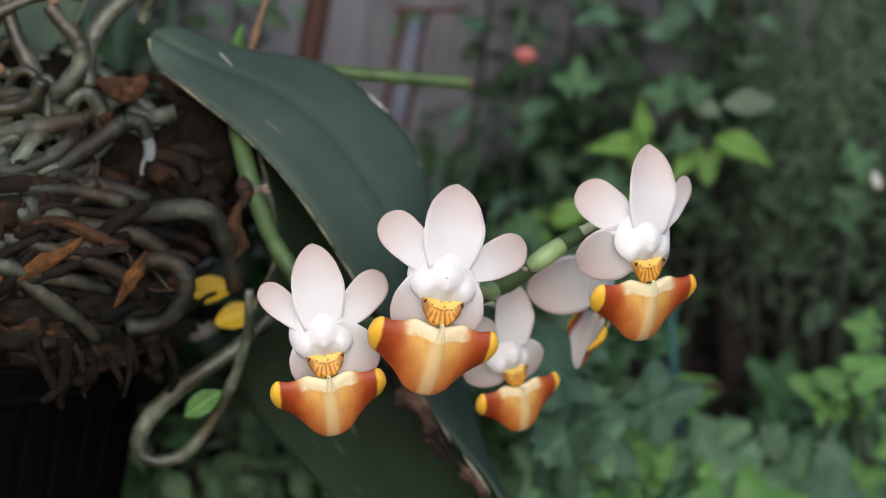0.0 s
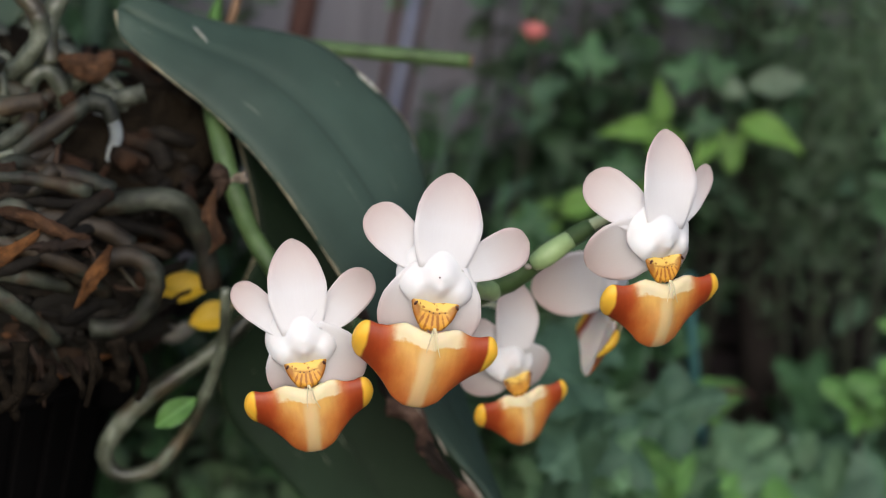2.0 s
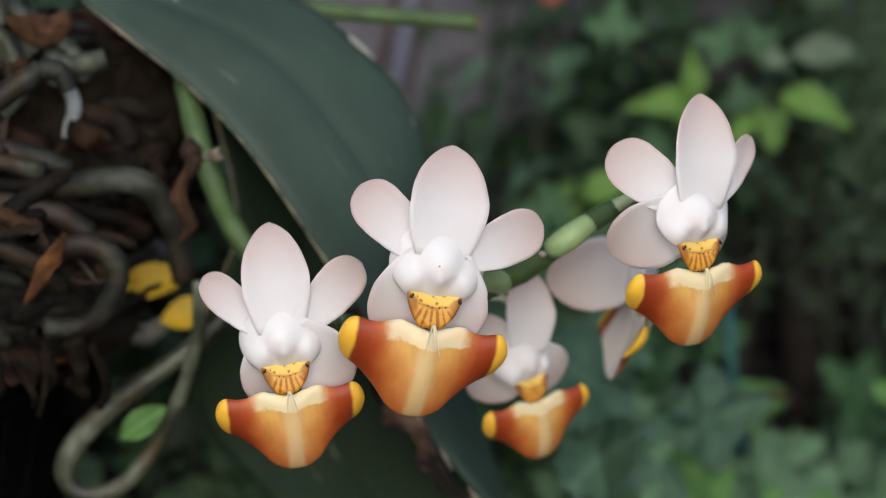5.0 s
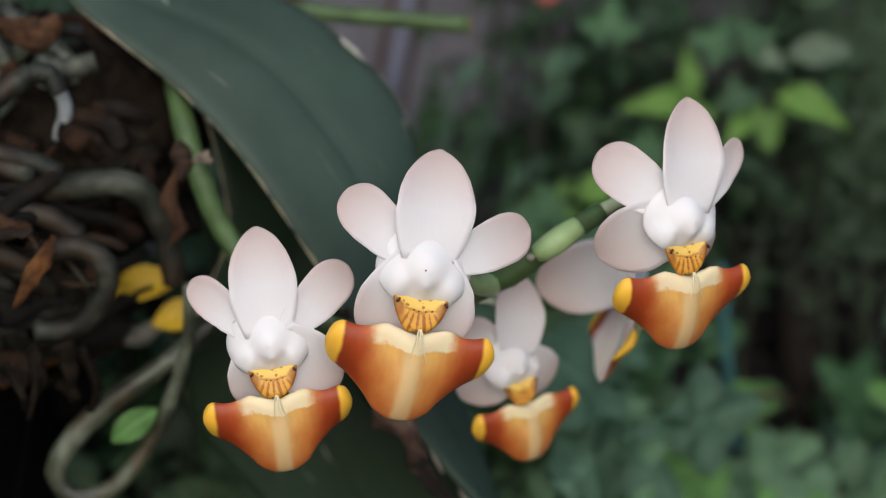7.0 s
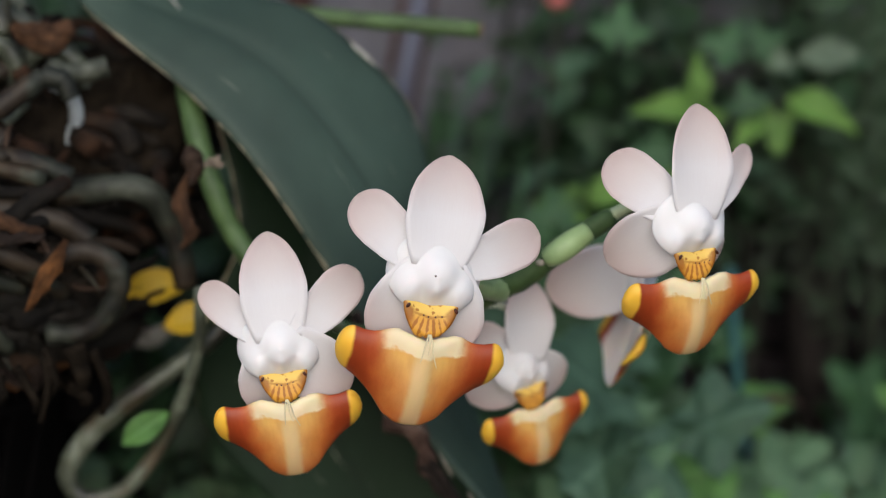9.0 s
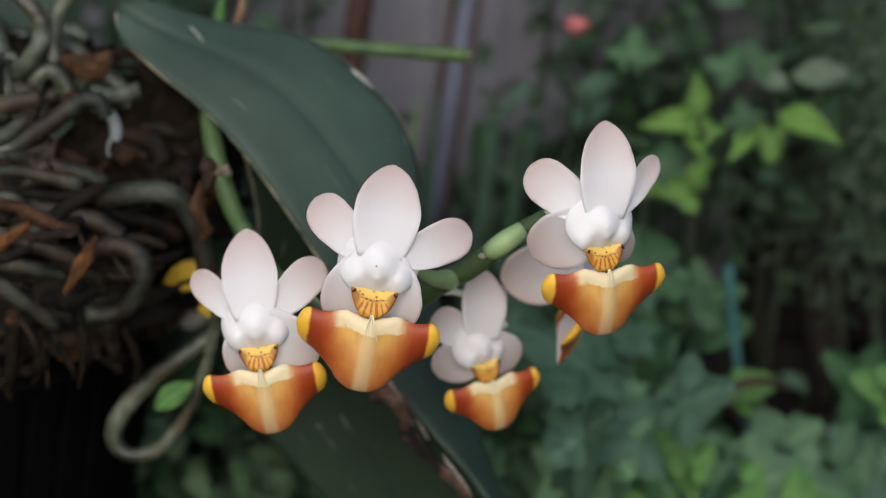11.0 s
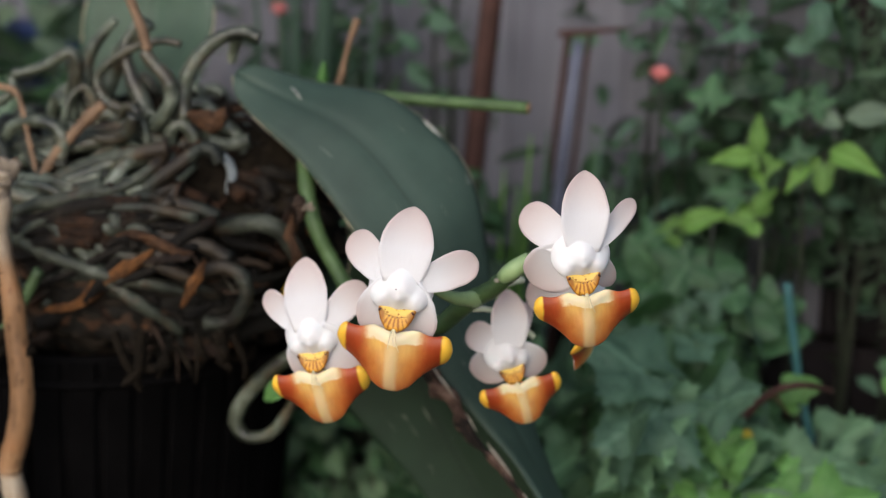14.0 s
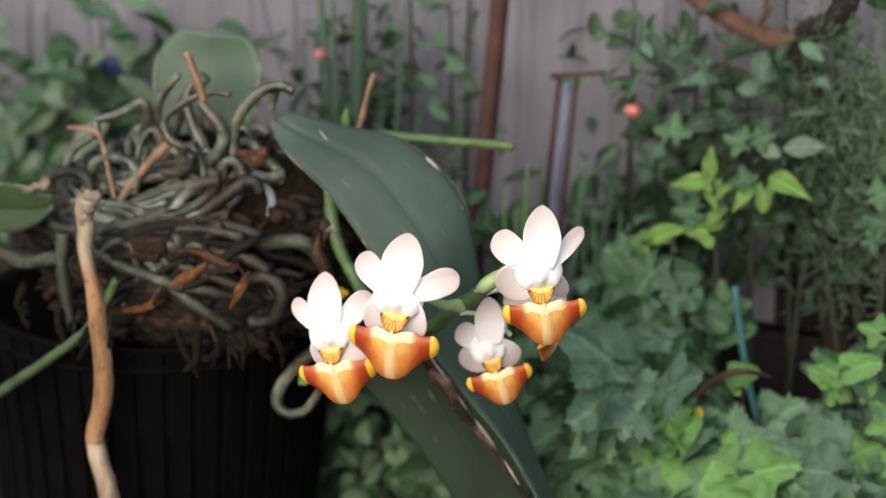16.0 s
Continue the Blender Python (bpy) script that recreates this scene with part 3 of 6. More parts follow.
def lip_form():
    """The anchor-shaped lip: plump rounded arms, a keel, and a raised ragged crest across the top."""
    xs = [0, 1.2, 2.6, 3.6, 4.6, 5.6, 6.6, 7.4, 7.9]
    top = [-6.1, -5.7, -5.2, -5.5, -5.85, -5.85, -5.6, -5.5, -5.5]
    low = [-14.6, -14.5, -13.7, -12.4, -11.4, -10.6, -10.0, -9.8, -9.7]
    fat = [0.75, 0.7, 0.6, 0.6, 0.65, 0.75, 0.9, 0.95, 0.95]
    bm = bmesh.new()
    nx, nv = 64, 16
    n = 2 * nv
    rings = []
    for i in range(nx + 1):
        x = -7.95 * math.sin(math.pi / 2 * (1 - 2 * i / nx))
        a = abs(x)
        zt, zl, f = (float(np.interp(a, xs, row)) for row in (top, low, fat))
        zt += 0.2 * noise.noise((x * 1.3, 2.0, 0.0)) + 0.12 * noise.noise((x * 3.7, 6.0, 0.0)) if a < 4 else 0.0
        end = math.sqrt(max(0.02, 1 - max(0.0, (a - 6.5) / 1.45) ** 2))
        zm, zh = (zt + zl) / 2, (zl - zt) / 2 * end
        zt, zl, f = zm - zh, zm + zh, f * (0.3 + 0.7 * end)
        back = 3.6 + 0.012 * a * a
        rag = 1.8 + 0.7 * noise.noise((x * 1.1, 5.0, 0.0)) + 0.55 * noise.noise((x * 3.1, 1.0, 0.0)) - 0.07 * a * a
        ring = []
        for k in range(n):
            w = 2 * math.pi * k / n
            s = (1 - math.cos(w)) / 2
            z = zt + (zl - zt) * s
            y = back - f * math.sin(w) * (1.0 if w < math.pi else 0.7) + 2.0 * (0.3 + (s * s - 0.3) * end) - 0.5 * math.exp(-(a / 1.1) ** 2) * math.sin(math.pi * s)
            if a < 3.8 and w < math.pi:
                y -= 0.38 * max(0.0, min(1.0, (z - (zt - rag)) / 0.35 + 0.5)) * min(1.0, (3.8 - a) / 0.6)
            ring.append(bm.verts.new((x * MM, y * MM, z * MM)))
        rings.append(ring)
    for r0, r1 in zip(rings, rings[1:]):
        for k in range(n):
            bm.faces.new((r0[k], r0[(k + 1) % n], r1[(k + 1) % n], r1[k]))
    bm.faces.new(rings[0])
    bm.faces.new(rings[-1][::-1])
    bmesh.ops.recalc_face_normals(bm, faces=bm.faces)
    bmesh.ops.smooth_vert(bm, verts=bm.verts, factor=0.5, use_axis_x=True, use_axis_y=True, use_axis_z=True)
    smooth(bm)
    return bm


def callus_form():
    """A small striped cup under the column."""
    def shape(u, v):
        w = 2.6 * math.sqrt(max(0.06, 1 - 0.94 * v**2.2))
        return (u * w, 1.9 + 0.8 * (1 - u * u) * (1 - 1.5 * v) + 0.5 * v + 1.1 * (1 - v) ** 3, -1.7 - 3.4 * v + 0.4 * u * u * (1 - v) + 0.1 * math.sin(9 * u) * v)
    return sheet(bmesh.new(), shape, 18, 12, 0.6)


def ball_form(x, y, z, rx, ry, rz, sub=2):
    bm = bmesh.new()
    bmesh.ops.create_icosphere(bm, subdivisions=sub, radius=1.0)
    for v in bm.verts:
        v.co = Vector((x + rx * v.co.x, y + ry * v.co.y, z + rz * v.co.z)) * MM
    smooth(bm)
    return bm


def column_front(x, z):
    """Depth of the column's face: a broad low hood that runs out into the petals, the round anther cap, its beak and two wings."""
    swell = ((0, 0.3, 2.9, 2.5, 0.8, 1.1), (0, 0.1, 1.7, 1.6, 0.5, 2.4), (0, -1.7, 0.75, 0.85, 0.6, 1.1), (2.75, -1.7, 1.25, 1.5, 1.05, 1.3), (-2.75, -1.7, 1.25, 1.5, 1.05, 1.3))
    return 3.3 + 0.27 * math.hypot(x, z) + 0.5 * max(0.0, math.hypot(x, z) - 3.6) ** 2 - sum(h * math.exp(-0.8 * (((x - cx) / sx) ** 2 + ((z - cz) / sz) ** 2) ** p) for cx, cz, sx, sz, h, p in swell)


def column_form():
    """The column, merging softly into the petals round it."""
    bm = bmesh.new()
    n, rings = 56, 30
    rows = [[bm.verts.new((0, column_front(0, 0) * MM, 0))]]
    for k in range(1, rings + 1):
        r = k / rings
        ring = []
        for i in range(n):
            w = 2 * math.pi * i / n
            x, z = 4.5 * r * math.cos(w), (4.0 if w < math.pi else 3.7) * r * math.sin(w)
            ring.append(bm.verts.new((x * MM, column_front(x, z) * MM, z * MM)))
        rows.append(ring)
    for i in range(n):
        bm.faces.new((rows[0][0], rows[1][(i + 1) % n], rows[1][i]))
    for a, b in zip(rows[1:], rows[2:]):
        for i in range(n):
            bm.faces.new((a[i], a[(i + 1) % n], b[(i + 1) % n], b[i]))
    back = [bm.verts.new((v.co.x * 0.8, 6.0 * MM, v.co.z * 0.8)) for v in rows[-1]]
    for i in range(n):
        bm.faces.new((rows[-1][i], rows[-1][(i + 1) % n], back[(i + 1) % n], back[i]))
    bm.faces.new(back)
    bmesh.ops.recalc_face_normals(bm, faces=bm.faces)
    smooth(bm)
    return bm


def flower_meshes():
    d = {}
    d["column"] = mesh_of("flower", column_form(), COLUMN)
    d["dorsal"] = mesh_of("dorsal_sepal", petal_form(10.0, 3.6, 0.44, 0.66, 0.02, 0.08, -0.2, 0, 2.0, 0.05, 0.62), PETAL)
    d["petal"] = mesh_of("petal", petal_form(10.0, 2.4, 0.68, 0.36, 0.02, 0.05, -0.12, 0.05, 2.6, 0.07), PETAL)
    d["lateral"] = mesh_of("lateral_sepal", petal_form(10.0, 3.5, 0.5, 0.55, 0.02, 0.06, -0.14, 0, 2.2, 0.06, 0.55), PETAL)
    d["lip"] = mesh_of("lip", lip_form(), LIP)
    d["callus"] = mesh_of("callus", callus_form(), CALLUS)
    d["spot"] = mesh_of("spot", ball_form(0, 0, 0, 0.3, 0.14, 0.17), SPOT)
    d["dot"] = mesh_of("dot", ball_form(0, 0, 0, 0.09, 0.08, 0.09), SPOT)
    for s, x in ((1, 0.1), (2, -0.25), (3, 0.35)):
        bm = tube(bmesh.new(), [(x * 0.3, 2.0, -5.3, 0.09), (x, 1.6, -6.0, 0.08), (x * 1.6, 1.6, -7.0, 0.07), (x * 2.6 + 0.2, 1.9, -7.4 - 0.3 * s, 0.03)], 5, 5)
        d["thread%d" % s] = mesh_of("filament", bm, THREAD)
    return d


FORM = flower_meshes()
PETAL_HALF = {"dorsal": 3.6, "petal": 2.4, "lateral": 3.5}


def flower(m, scale, tips, halves, dot=True, turn=0.0):
    """One bloom. tips: where the dorsal sepal, two petals and two lateral sepals end, in millimetres from the column; halves: their half widths; turn: degrees by which the column is turned on the bloom."""
    f = new("flower", FORM["column"])
    f.parent = ORCHID
    f.matrix_basis = m @ pose(0, 0, 0, 0, 0, turn) @ Matrix.Diagonal((scale, scale, scale, 1))
    still = pose(0, 0, 0, 0, 0, -turn)
    tagged(f, "white moth orchid bloom with an amber anchor-shaped lip")
    bases = ((0, 3.2, 0.8), (-0.9, 3.35, 0.2), (0.9, 3.35, 0.2), (-0.9, 3.5, 0.9), (0.9, 3.5, 0.9))
    for key, base, tip, half in zip(("dorsal", "petal", "petal", "lateral", "lateral"), bases, tips, halves):
        name = {"dorsal": "dorsal_sepal", "petal": "petal", "lateral": "lateral_sepal"}[key]
        along = Vector(tip) - Vector(base)
        length = along.length
        along.normalize()
        back = Vector((0, 1, 0) if abs(along.y) < 0.75 else (1, 0, 0))
        back = (back - along * back.dot(along)).normalized()
        lie = Matrix((back.cross(along), back, along)).transposed().to_4x4()
        k = half / PETAL_HALF[key]
        share(name, FORM[key], f, still @ Matrix.Translation(Vector(base) * MM) @ lie @ Matrix.Diagonal((k, 0.5 * (k + length / 10), length / 10, 1)))
    share("lip", FORM["lip"], f, still)
    share("callus", FORM["callus"], f, pose(0, 0.0009, -0.0006))
    for s in (1, 2, 3):
        share("filament", FORM["thread%d" % s], f, Matrix.Identity(4))
    for x in (-2.25, 2.25):
        share("spot", FORM["spot"], f, pose(x * MM, 2.75 * MM, -2.95 * MM, 0, 55 * np.sign(x), 0))
    for x, z in ((-0.8, -3.6), (-0.35, -3.7), (0.3, -3.65), (0.9, -3.55)):
        share("spot", FORM["dot"], f, pose(x * MM, 2.1 * MM, z * MM, 0, 60, 0))
    if dot:
        share("pore", FORM["dot"], f, pose(-0.0003, column_front(-0.3, 0.1) * MM, 0.1 * MM))
    return f


flower(pose(0.00165, -0.00015, 0.16113, -6.2, 4.3, 12.6), 1.04, ((0.2, 5.6, 11.1), (-8.1, 6.2, 6.0), (9.8, 5.6, 5.0), (-3.6, 5.7, -7.6), (3.0, 5.4, -8.0)), (3.7, 2.45, 2.4, 3.4, 3.4))
flower(pose(-0.01306, 0.00187, 0.15156, -4.5, -12.2, 9.5), 0.92, ((0.2, 6.1, 12.2), (-7.5, 6.6, 7.2), (9.4, 5.6, 6.8), (-2.4, 6.1, -7.6), (6.4, 5.0, -6.6)), (3.6, 2.0, 2.5, 3.1, 3.6), dot=False)
front = flower(pose(0.0268, 0.00691, 0.16725, -2.2, -6.7, 24.7), 0.93, ((1.4, 5.5, 12.5), (-8.3, 7.8, 7.2), (8.7, 7.7, 7.0), (-8.2, 8.0, -4.6), (4.4, 8.4, -6.4)), (3.6, 2.9, 1.6, 4.1, 1.9), dot=False, turn=5)
flower(pose(0.01221, 0.01986, 0.14774, -5.3, -15.8, 25.5), 0.78, ((2.4, 4.6, 11.8), (-6.8, 5.0, 6.4), (5.5, 7.5, 8.0), (-7.6, 7.6, -4.6), (5.0, 7.0, -6.0)), (3.6, 2.9, 1.6, 3.9, 3.4), dot=False, turn=10)
flower(pose(0.0251, 0.0280, 0.1570, 4, 0, 101), 0.84, ((2.5, 12.0, 1.0), (2.0, 13.0, -1.0), (3.0, 12.0, 0.0), (-0.8, 15.8, -3.2), (2.2, 13.0, -5.4)), (2.6, 2.4, 2.4, 4.7, 3.4), dot=False)
cam.data.dof.focus_object = front

# stem and stalks
part("flower_stem", tube(bmesh.new(), [(-30.5, 41, 173.5, 1.4), (-28.2, 34, 168.3, 1.3), (-24.8, 30, 161.4, 1.25), (-21.2, 29.5, 155.4, 1.2), (-15.0, 26, 150.3, 1.3), (-7, 22, 148.6, 1.3), (0, 19.5, 150.6, 1.35), (5.1, 18.5, 155.3, 1.45), (9.3, 17.5, 158.3, 1.35), (13.1, 17.5, 161.9, 1.25), (17.5, 19.5, 165, 1.0)], 12, 8, 0.05), STEM, ORCHID, "green flower stem")
STALKS = (((-13.6, 8.4, 150.8), (-12, 16, 153), (-9, 22.5, 149.2)), ((25.8, 12.0, 167), (22, 17, 168.2), (16, 20, 164)))
for tip, mid, base in STALKS:
    part("flower_stalk", tube(bmesh.new(), [(*base, 0.75), (*mid, 0.6), (*tip, 0.65)], 8, 6), STALK, ORCHID, "pale green flower stalk")
for row in ([(7.2, 18.6, 155.6), (8.9, 21, 157.2), (10.1, 23.5, 157.8), (11.3, 25.5, 158)],
            [(6.2, 18.8, 154.6), (7.2, 22, 153.8), (9.2, 26, 152), (12.8, 27.4, 148.8)]):
    part("flower_stalk", tube(bmesh.new(), [(*p, r) for p, r in zip(row, (0.5, 0.4, 0.42, 0.5))], 8, 6), PALE_STALK, ORCHID, "slender greenish white flower stalk")
part("bud", tube(bmesh.new(), [(7.2, 17.2, 156.1, 0.95), (6.8, 16.2, 156.8, 1.2), (5.6, 14.2, 157.2, 1), (4.5, 11.5, 158.3, 0.75), (3.8, 9, 159.5, 0.55)], 10, 6), BUD, ORCHID, "pale green swollen flower stalk base")
part("bract", tube(bmesh.new(), [(11.4, 16.1, 160.7, 0.95), (12.3, 15.8, 161.4, 1.25), (13.6, 16.1, 162.5, 1.3), (15.2, 17.0, 163.7, 1.1)], 12, 5), BUD, ORCHID, "green node bract")
part("bract", ball_form(10.8, 15.6, 160.3, 0.5, 0.25, 0.35), TORN, ORCHID, "tiny dry scale on the stem")


def broad_leaf(left, right, sag, mat, label, thick=0.9, nu=16, nv=40, name="leaf"):
    """A strap leaf between two margins, with a grooved midrib; sag: depth of the groove along the leaf."""
    a, b = spline(left, 10), spline(right, 10)
    n = min(len(a), len(b))

    def shape(u, v):
        f = v * (n - 1)
        i = min(int(f), n - 2)
        p, q = a[i] + (a[i + 1] - a[i]) * (f - i), b[i] + (b[i + 1] - b[i]) * (f - i)
        c = p + (q - p) * (u + 1) / 2
        hollow = float(np.interp(v, [0, 0.25, 0.6, 1], sag))
        c = c + np.array([0.1, 0.75, -0.55]) * hollow * (1 - abs(u) ** 1.3) + np.array([0, 0.5, -0.2]) * 0.8 * math.exp(-(u / 0.12) ** 2)
        return tuple(c)
    return part(name, sheet(bmesh.new(), shape, nu, nv, thick), mat, ORCHID, label)


MAIN_LEFT = [(-42.3, 36.5, 181.2), (-41.2, 35.6, 178.2), (-36.1, 33.0, 175.2), (-27.8, 31.0, 170.3), (-19.6, 28.5, 163.6), (-9.2, 28.5, 150.6), (-3.9, 29.5, 141.3), (4.0, 30.0, 133.0), (12, 30, 125.0), (24, 29, 108)]
MAIN_RIGHT = [(-42.0, 38.5, 182.0), (-38.5, 39.5, 182.8), (-30.5, 42.5, 180.6), (-18.7, 43.0, 179.6), (-10.0, 44.0, 174.3), (-3.6, 43.5, 166.9), (0.5, 43.0, 150.0), (6.0, 42, 136), (13.5, 40, 121.0), (25.5, 32, 107)]
broad_leaf(MAIN_LEFT, MAIN_RIGHT, [0.0, -0.9, -1.2, -0.2], ORCHID_LEAF, "broad dark blue-green orchid leaf with a dry margin")
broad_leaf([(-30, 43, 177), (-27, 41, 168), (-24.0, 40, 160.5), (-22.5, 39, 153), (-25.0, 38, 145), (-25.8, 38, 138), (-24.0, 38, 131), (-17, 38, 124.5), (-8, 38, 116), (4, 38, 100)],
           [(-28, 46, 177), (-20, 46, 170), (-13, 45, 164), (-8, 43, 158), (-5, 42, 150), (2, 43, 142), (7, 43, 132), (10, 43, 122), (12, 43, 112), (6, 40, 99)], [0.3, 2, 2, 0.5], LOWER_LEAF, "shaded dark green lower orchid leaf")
# dead strip along the margin of the broad leaf
def dead_strip():
    rows = spline([(-8, 28.5, 149.5, 0.7), (-5.0, 28, 142.5, 1.7), (-0.6, 28, 136.8, 1.9), (4.3, 28, 131.2, 1.5), (9.6, 28, 125.8, 1.2), (18, 28, 115.5, 0.7)], 8)

    def shape(u, v):
        f = v * (len(rows) - 1)
        i = min(int(f), len(rows) - 2)
        p = rows[i] + (rows[i + 1] - rows[i]) * (f - i)
        w = p[3] * max(0.15, 0.6 + 1.1 * noise.noise((u * 0.8 + 4, v * 13, 1)))
        return (p[0] + u * w * 0.72, p[1] - 0.8 * noise.noise((u * 1.7, v * 11, 3)) - 0.5 + 0.5 * u * u, p[2] + u * w * 0.6 + 0.4 * noise.noise((u * 2, v * 14, 7)))
    return sheet(bmesh.new(), shape, 8, 46, 0.5)


part("leaf_scar", dead_strip(), SCAR, ORCHID, "dried brown leaf margin")
for rows in ([(-3.8, 27.3, 142.6, 0.08), (-2.4, 27.1, 141.0, 0.2), (-0.6, 27.0, 139.1, 0.18), (0.9, 27.0, 137.4, 0.05)], [(2.6, 27.2, 135.3, 0.05), (3.6, 27.0, 134.0, 0.2), (4.3, 27.2, 132.8, 0.06)],
             [(6.2, 27.0, 131.3, 0.05), (7.4, 26.9, 129.9, 0.24), (9.2, 27.1, 127.9, 0.2), (10.4, 27.2, 126.3, 0.06)], [(12.2, 27.3, 124.0, 0.06), (14.0, 27.2, 121.6, 0.2), (15.6, 27.5, 119.2, 0.06)]):
    part("torn_edge", tube(bmesh.new(), rows, 5, 8, 0.5, int(rows[0][2])), TORN, ORCHID, "pale torn leaf edge")
for rows in ([(-5.2, 42.6, 168.6, 0.1), (-4.4, 42.6, 167.4, 0.3), (-4.0, 42.4, 166.0, 0.3), (-3.2, 42.2, 164.4, 0.12)], [(-12.4, 43.2, 176.2, 0.1), (-11.0, 43.2, 175.2, 0.32), (-9.4, 43.0, 174.0, 0.12)], [(-32.9, 38.2, 180.3, 0.1), (-32.0, 38.0, 179.6, 0.22), (-30.8, 37.7, 178.5, 0.08)], [(-7.4, 41.0, 165.2, 0.06), (-6.8, 40.6, 163.4, 0.14), (-6.4, 40.3, 162.0, 0.06)]):
    part("torn_edge", tube(bmesh.new(), rows, 5, 6, 0.5, int(rows[0][2])), LITTER, ORCHID, "pale torn leaf edge")
part("node_sheath", tube(bmesh.new(), [(-27.6, 30.2, 165.2, 0.5), (-27.1, 29.9, 164.0, 1.15), (-26.6, 29.6, 162.8, 0.95), (-27.2, 29.0, 160.8, 0.3)], 8, 5, 0.3, 3), DEAD, ORCHID, "dry brown sheath on the stem")
broad_leaf([(-75.6, 48, 169.0), (-76.7, 49, 176.9), (-77.1, 50, 185.9), (-75.4, 51, 191.0), (-71.5, 52, 194.6)], [(-60.3, 49, 171.5), (-54.5, 50, 180.0), (-53.0, 51, 186.9), (-54.2, 52, 191.5), (-57.5, 52, 194.2)], [0.3, 2, 2, 0.6], PALE_LEAF, "pale grey-green orchid leaf behind the roots", nv=24)
broad_leaf([(-98.3, 19.0, 166.1), (-90.5, 18.0, 167.0), (-84.1, 17.0, 166.8), (-80.1, 17.0, 166.2)], [(-98.8, 19.0, 155.4), (-90.9, 18.0, 157.0), (-84.4, 17.0, 159.6), (-80.0, 17.0, 163.2)], [1, 1, 1, 0.4], CUT_LEAF, "cut leaf base", nv=20)
part("stub", tube(bmesh.new(), [(-26, 50.5, 177.6, 1.0), (-18, 51.5, 177.6, 0.98), (-8, 52.3, 177.8, 0.96), (1.4, 52.8, 178.0, 0.98)], 14, 6), STEM, ORCHID, "cut green flower stem")
part("stub_end", ball_form(1.5, 52.8, 178.0, 0.3, 0.92, 0.92), TWIG, ORCHID, "dry cut end")
part("shoot", tube(bmesh.new(), [(-31.3, 46.5, 176.5, 0.8), (-31.3, 46.5, 180.5, 0.9), (-30.9, 46.0, 183.2, 0.3)], 8, 5), LEAF_BRIGHT, ORCHID, "bright green shoot tip")

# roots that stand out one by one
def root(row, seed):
    """One root that stands out; those above the crown get the paler material that stands for light."""
    part("root", tube(bmesh.new(), row, 10, 7, 0.07, seed), LIT_ROOT if max(p[2] for p in row) > 173 else ROOT, ORCHID)


root([(-49.4, 34.0, 174.1, 1.35), (-50.1, 34.7, 177.4, 1.32), (-49.5, 35.3, 181.1, 1.28), (-47.5, 36.0, 184.4, 1.25), (-44.6, 36.7, 187.1, 1.20), (-41.0, 37.3, 188.3, 1.15), (-38.3, 38.0, 187.5, 1.10)], 0)
root([(-42.3, 38.0, 187.5, 1.00), (-43.1, 38.5, 185.2, 0.90), (-43.7, 39.0, 183.1, 0.80)], 1)
root([(-51.3, 36.0, 185.6, 0.55), (-54.5, 35.6, 185.9, 0.64), (-59.1, 35.1, 184.4, 0.72), (-63.6, 34.7, 181.5, 0.79), (-65.4, 34.3, 178.8, 0.86), (-63.9, 33.9, 175.9, 0.89), (-60.1, 33.4, 174.7, 0.84), (-57.4, 33.0, 175.8, 0.80)], 2)
root([(-55.1, 31.0, 184.9, 1.00), (-53.4, 31.2, 182.9, 1.10), (-51.2, 31.4, 180.9, 1.20), (-50.3, 31.6, 178.2, 1.24), (-51.9, 31.8, 174.7, 1.22), (-55.2, 32.0, 171.9, 1.20)], 3)
root([(-64.0, 38.0, 188.1, 0.70), (-66.0, 37.6, 185.7, 0.88), (-68.1, 37.2, 182.7, 1.06), (-69.0, 36.8, 178.1, 1.16), (-68.5, 36.4, 172.4, 1.18), (-67.3, 36.0, 168.4, 1.20)], 4)
root([(-58.9, 38.0, 189.0, 0.70), (-61.3, 37.2, 185.4, 0.86), (-61.4, 36.4, 182.7, 1.02), (-59.5, 35.6, 178.8, 1.18), (-56.6, 34.8, 174.2, 1.34), (-54.7, 34.0, 169.3, 1.50)], 5)
root([(-77.6, 29.0, 179.3, 0.90), (-74.9, 29.5, 179.9, 0.93), (-71.6, 30.0, 181.4, 0.97), (-67.9, 30.5, 183.5, 1.00), (-66.9, 31.0, 181.0, 1.03), (-68.4, 31.5, 176.8, 1.07), (-68.6, 32.0, 172.5, 1.10)], 6)
root([(-77.8, 29.0, 178.9, 0.90), (-77.5, 28.3, 176.4, 0.93), (-82.0, 27.7, 173.2, 0.97), (-84.2, 27.0, 169.3, 1.00)], 7)
root([(-76.5, 25.0, 169.7, 1.00), (-75.1, 24.8, 171.8, 1.03), (-71.4, 24.6, 173.2, 1.06), (-67.3, 24.4, 172.8, 1.09), (-65.5, 24.2, 170.6, 1.12), (-66.2, 24.0, 167.9, 1.15)], 8)
root([(-86.6, 24.0, 166.7, 1.00), (-82.1, 23.5, 169.2, 1.02), (-77.7, 23.0, 169.6, 1.05), (-75.4, 22.5, 168.0, 1.08), (-74.9, 22.0, 165.7, 1.10)], 9)
root([(-68.0, 28.0, 169.8, 0.90), (-62.0, 27.7, 170.9, 0.95), (-58.5, 27.5, 171.1, 1.00), (-55.6, 27.2, 172.6, 1.15), (-54.4, 27.0, 175.4, 1.30)], 10)
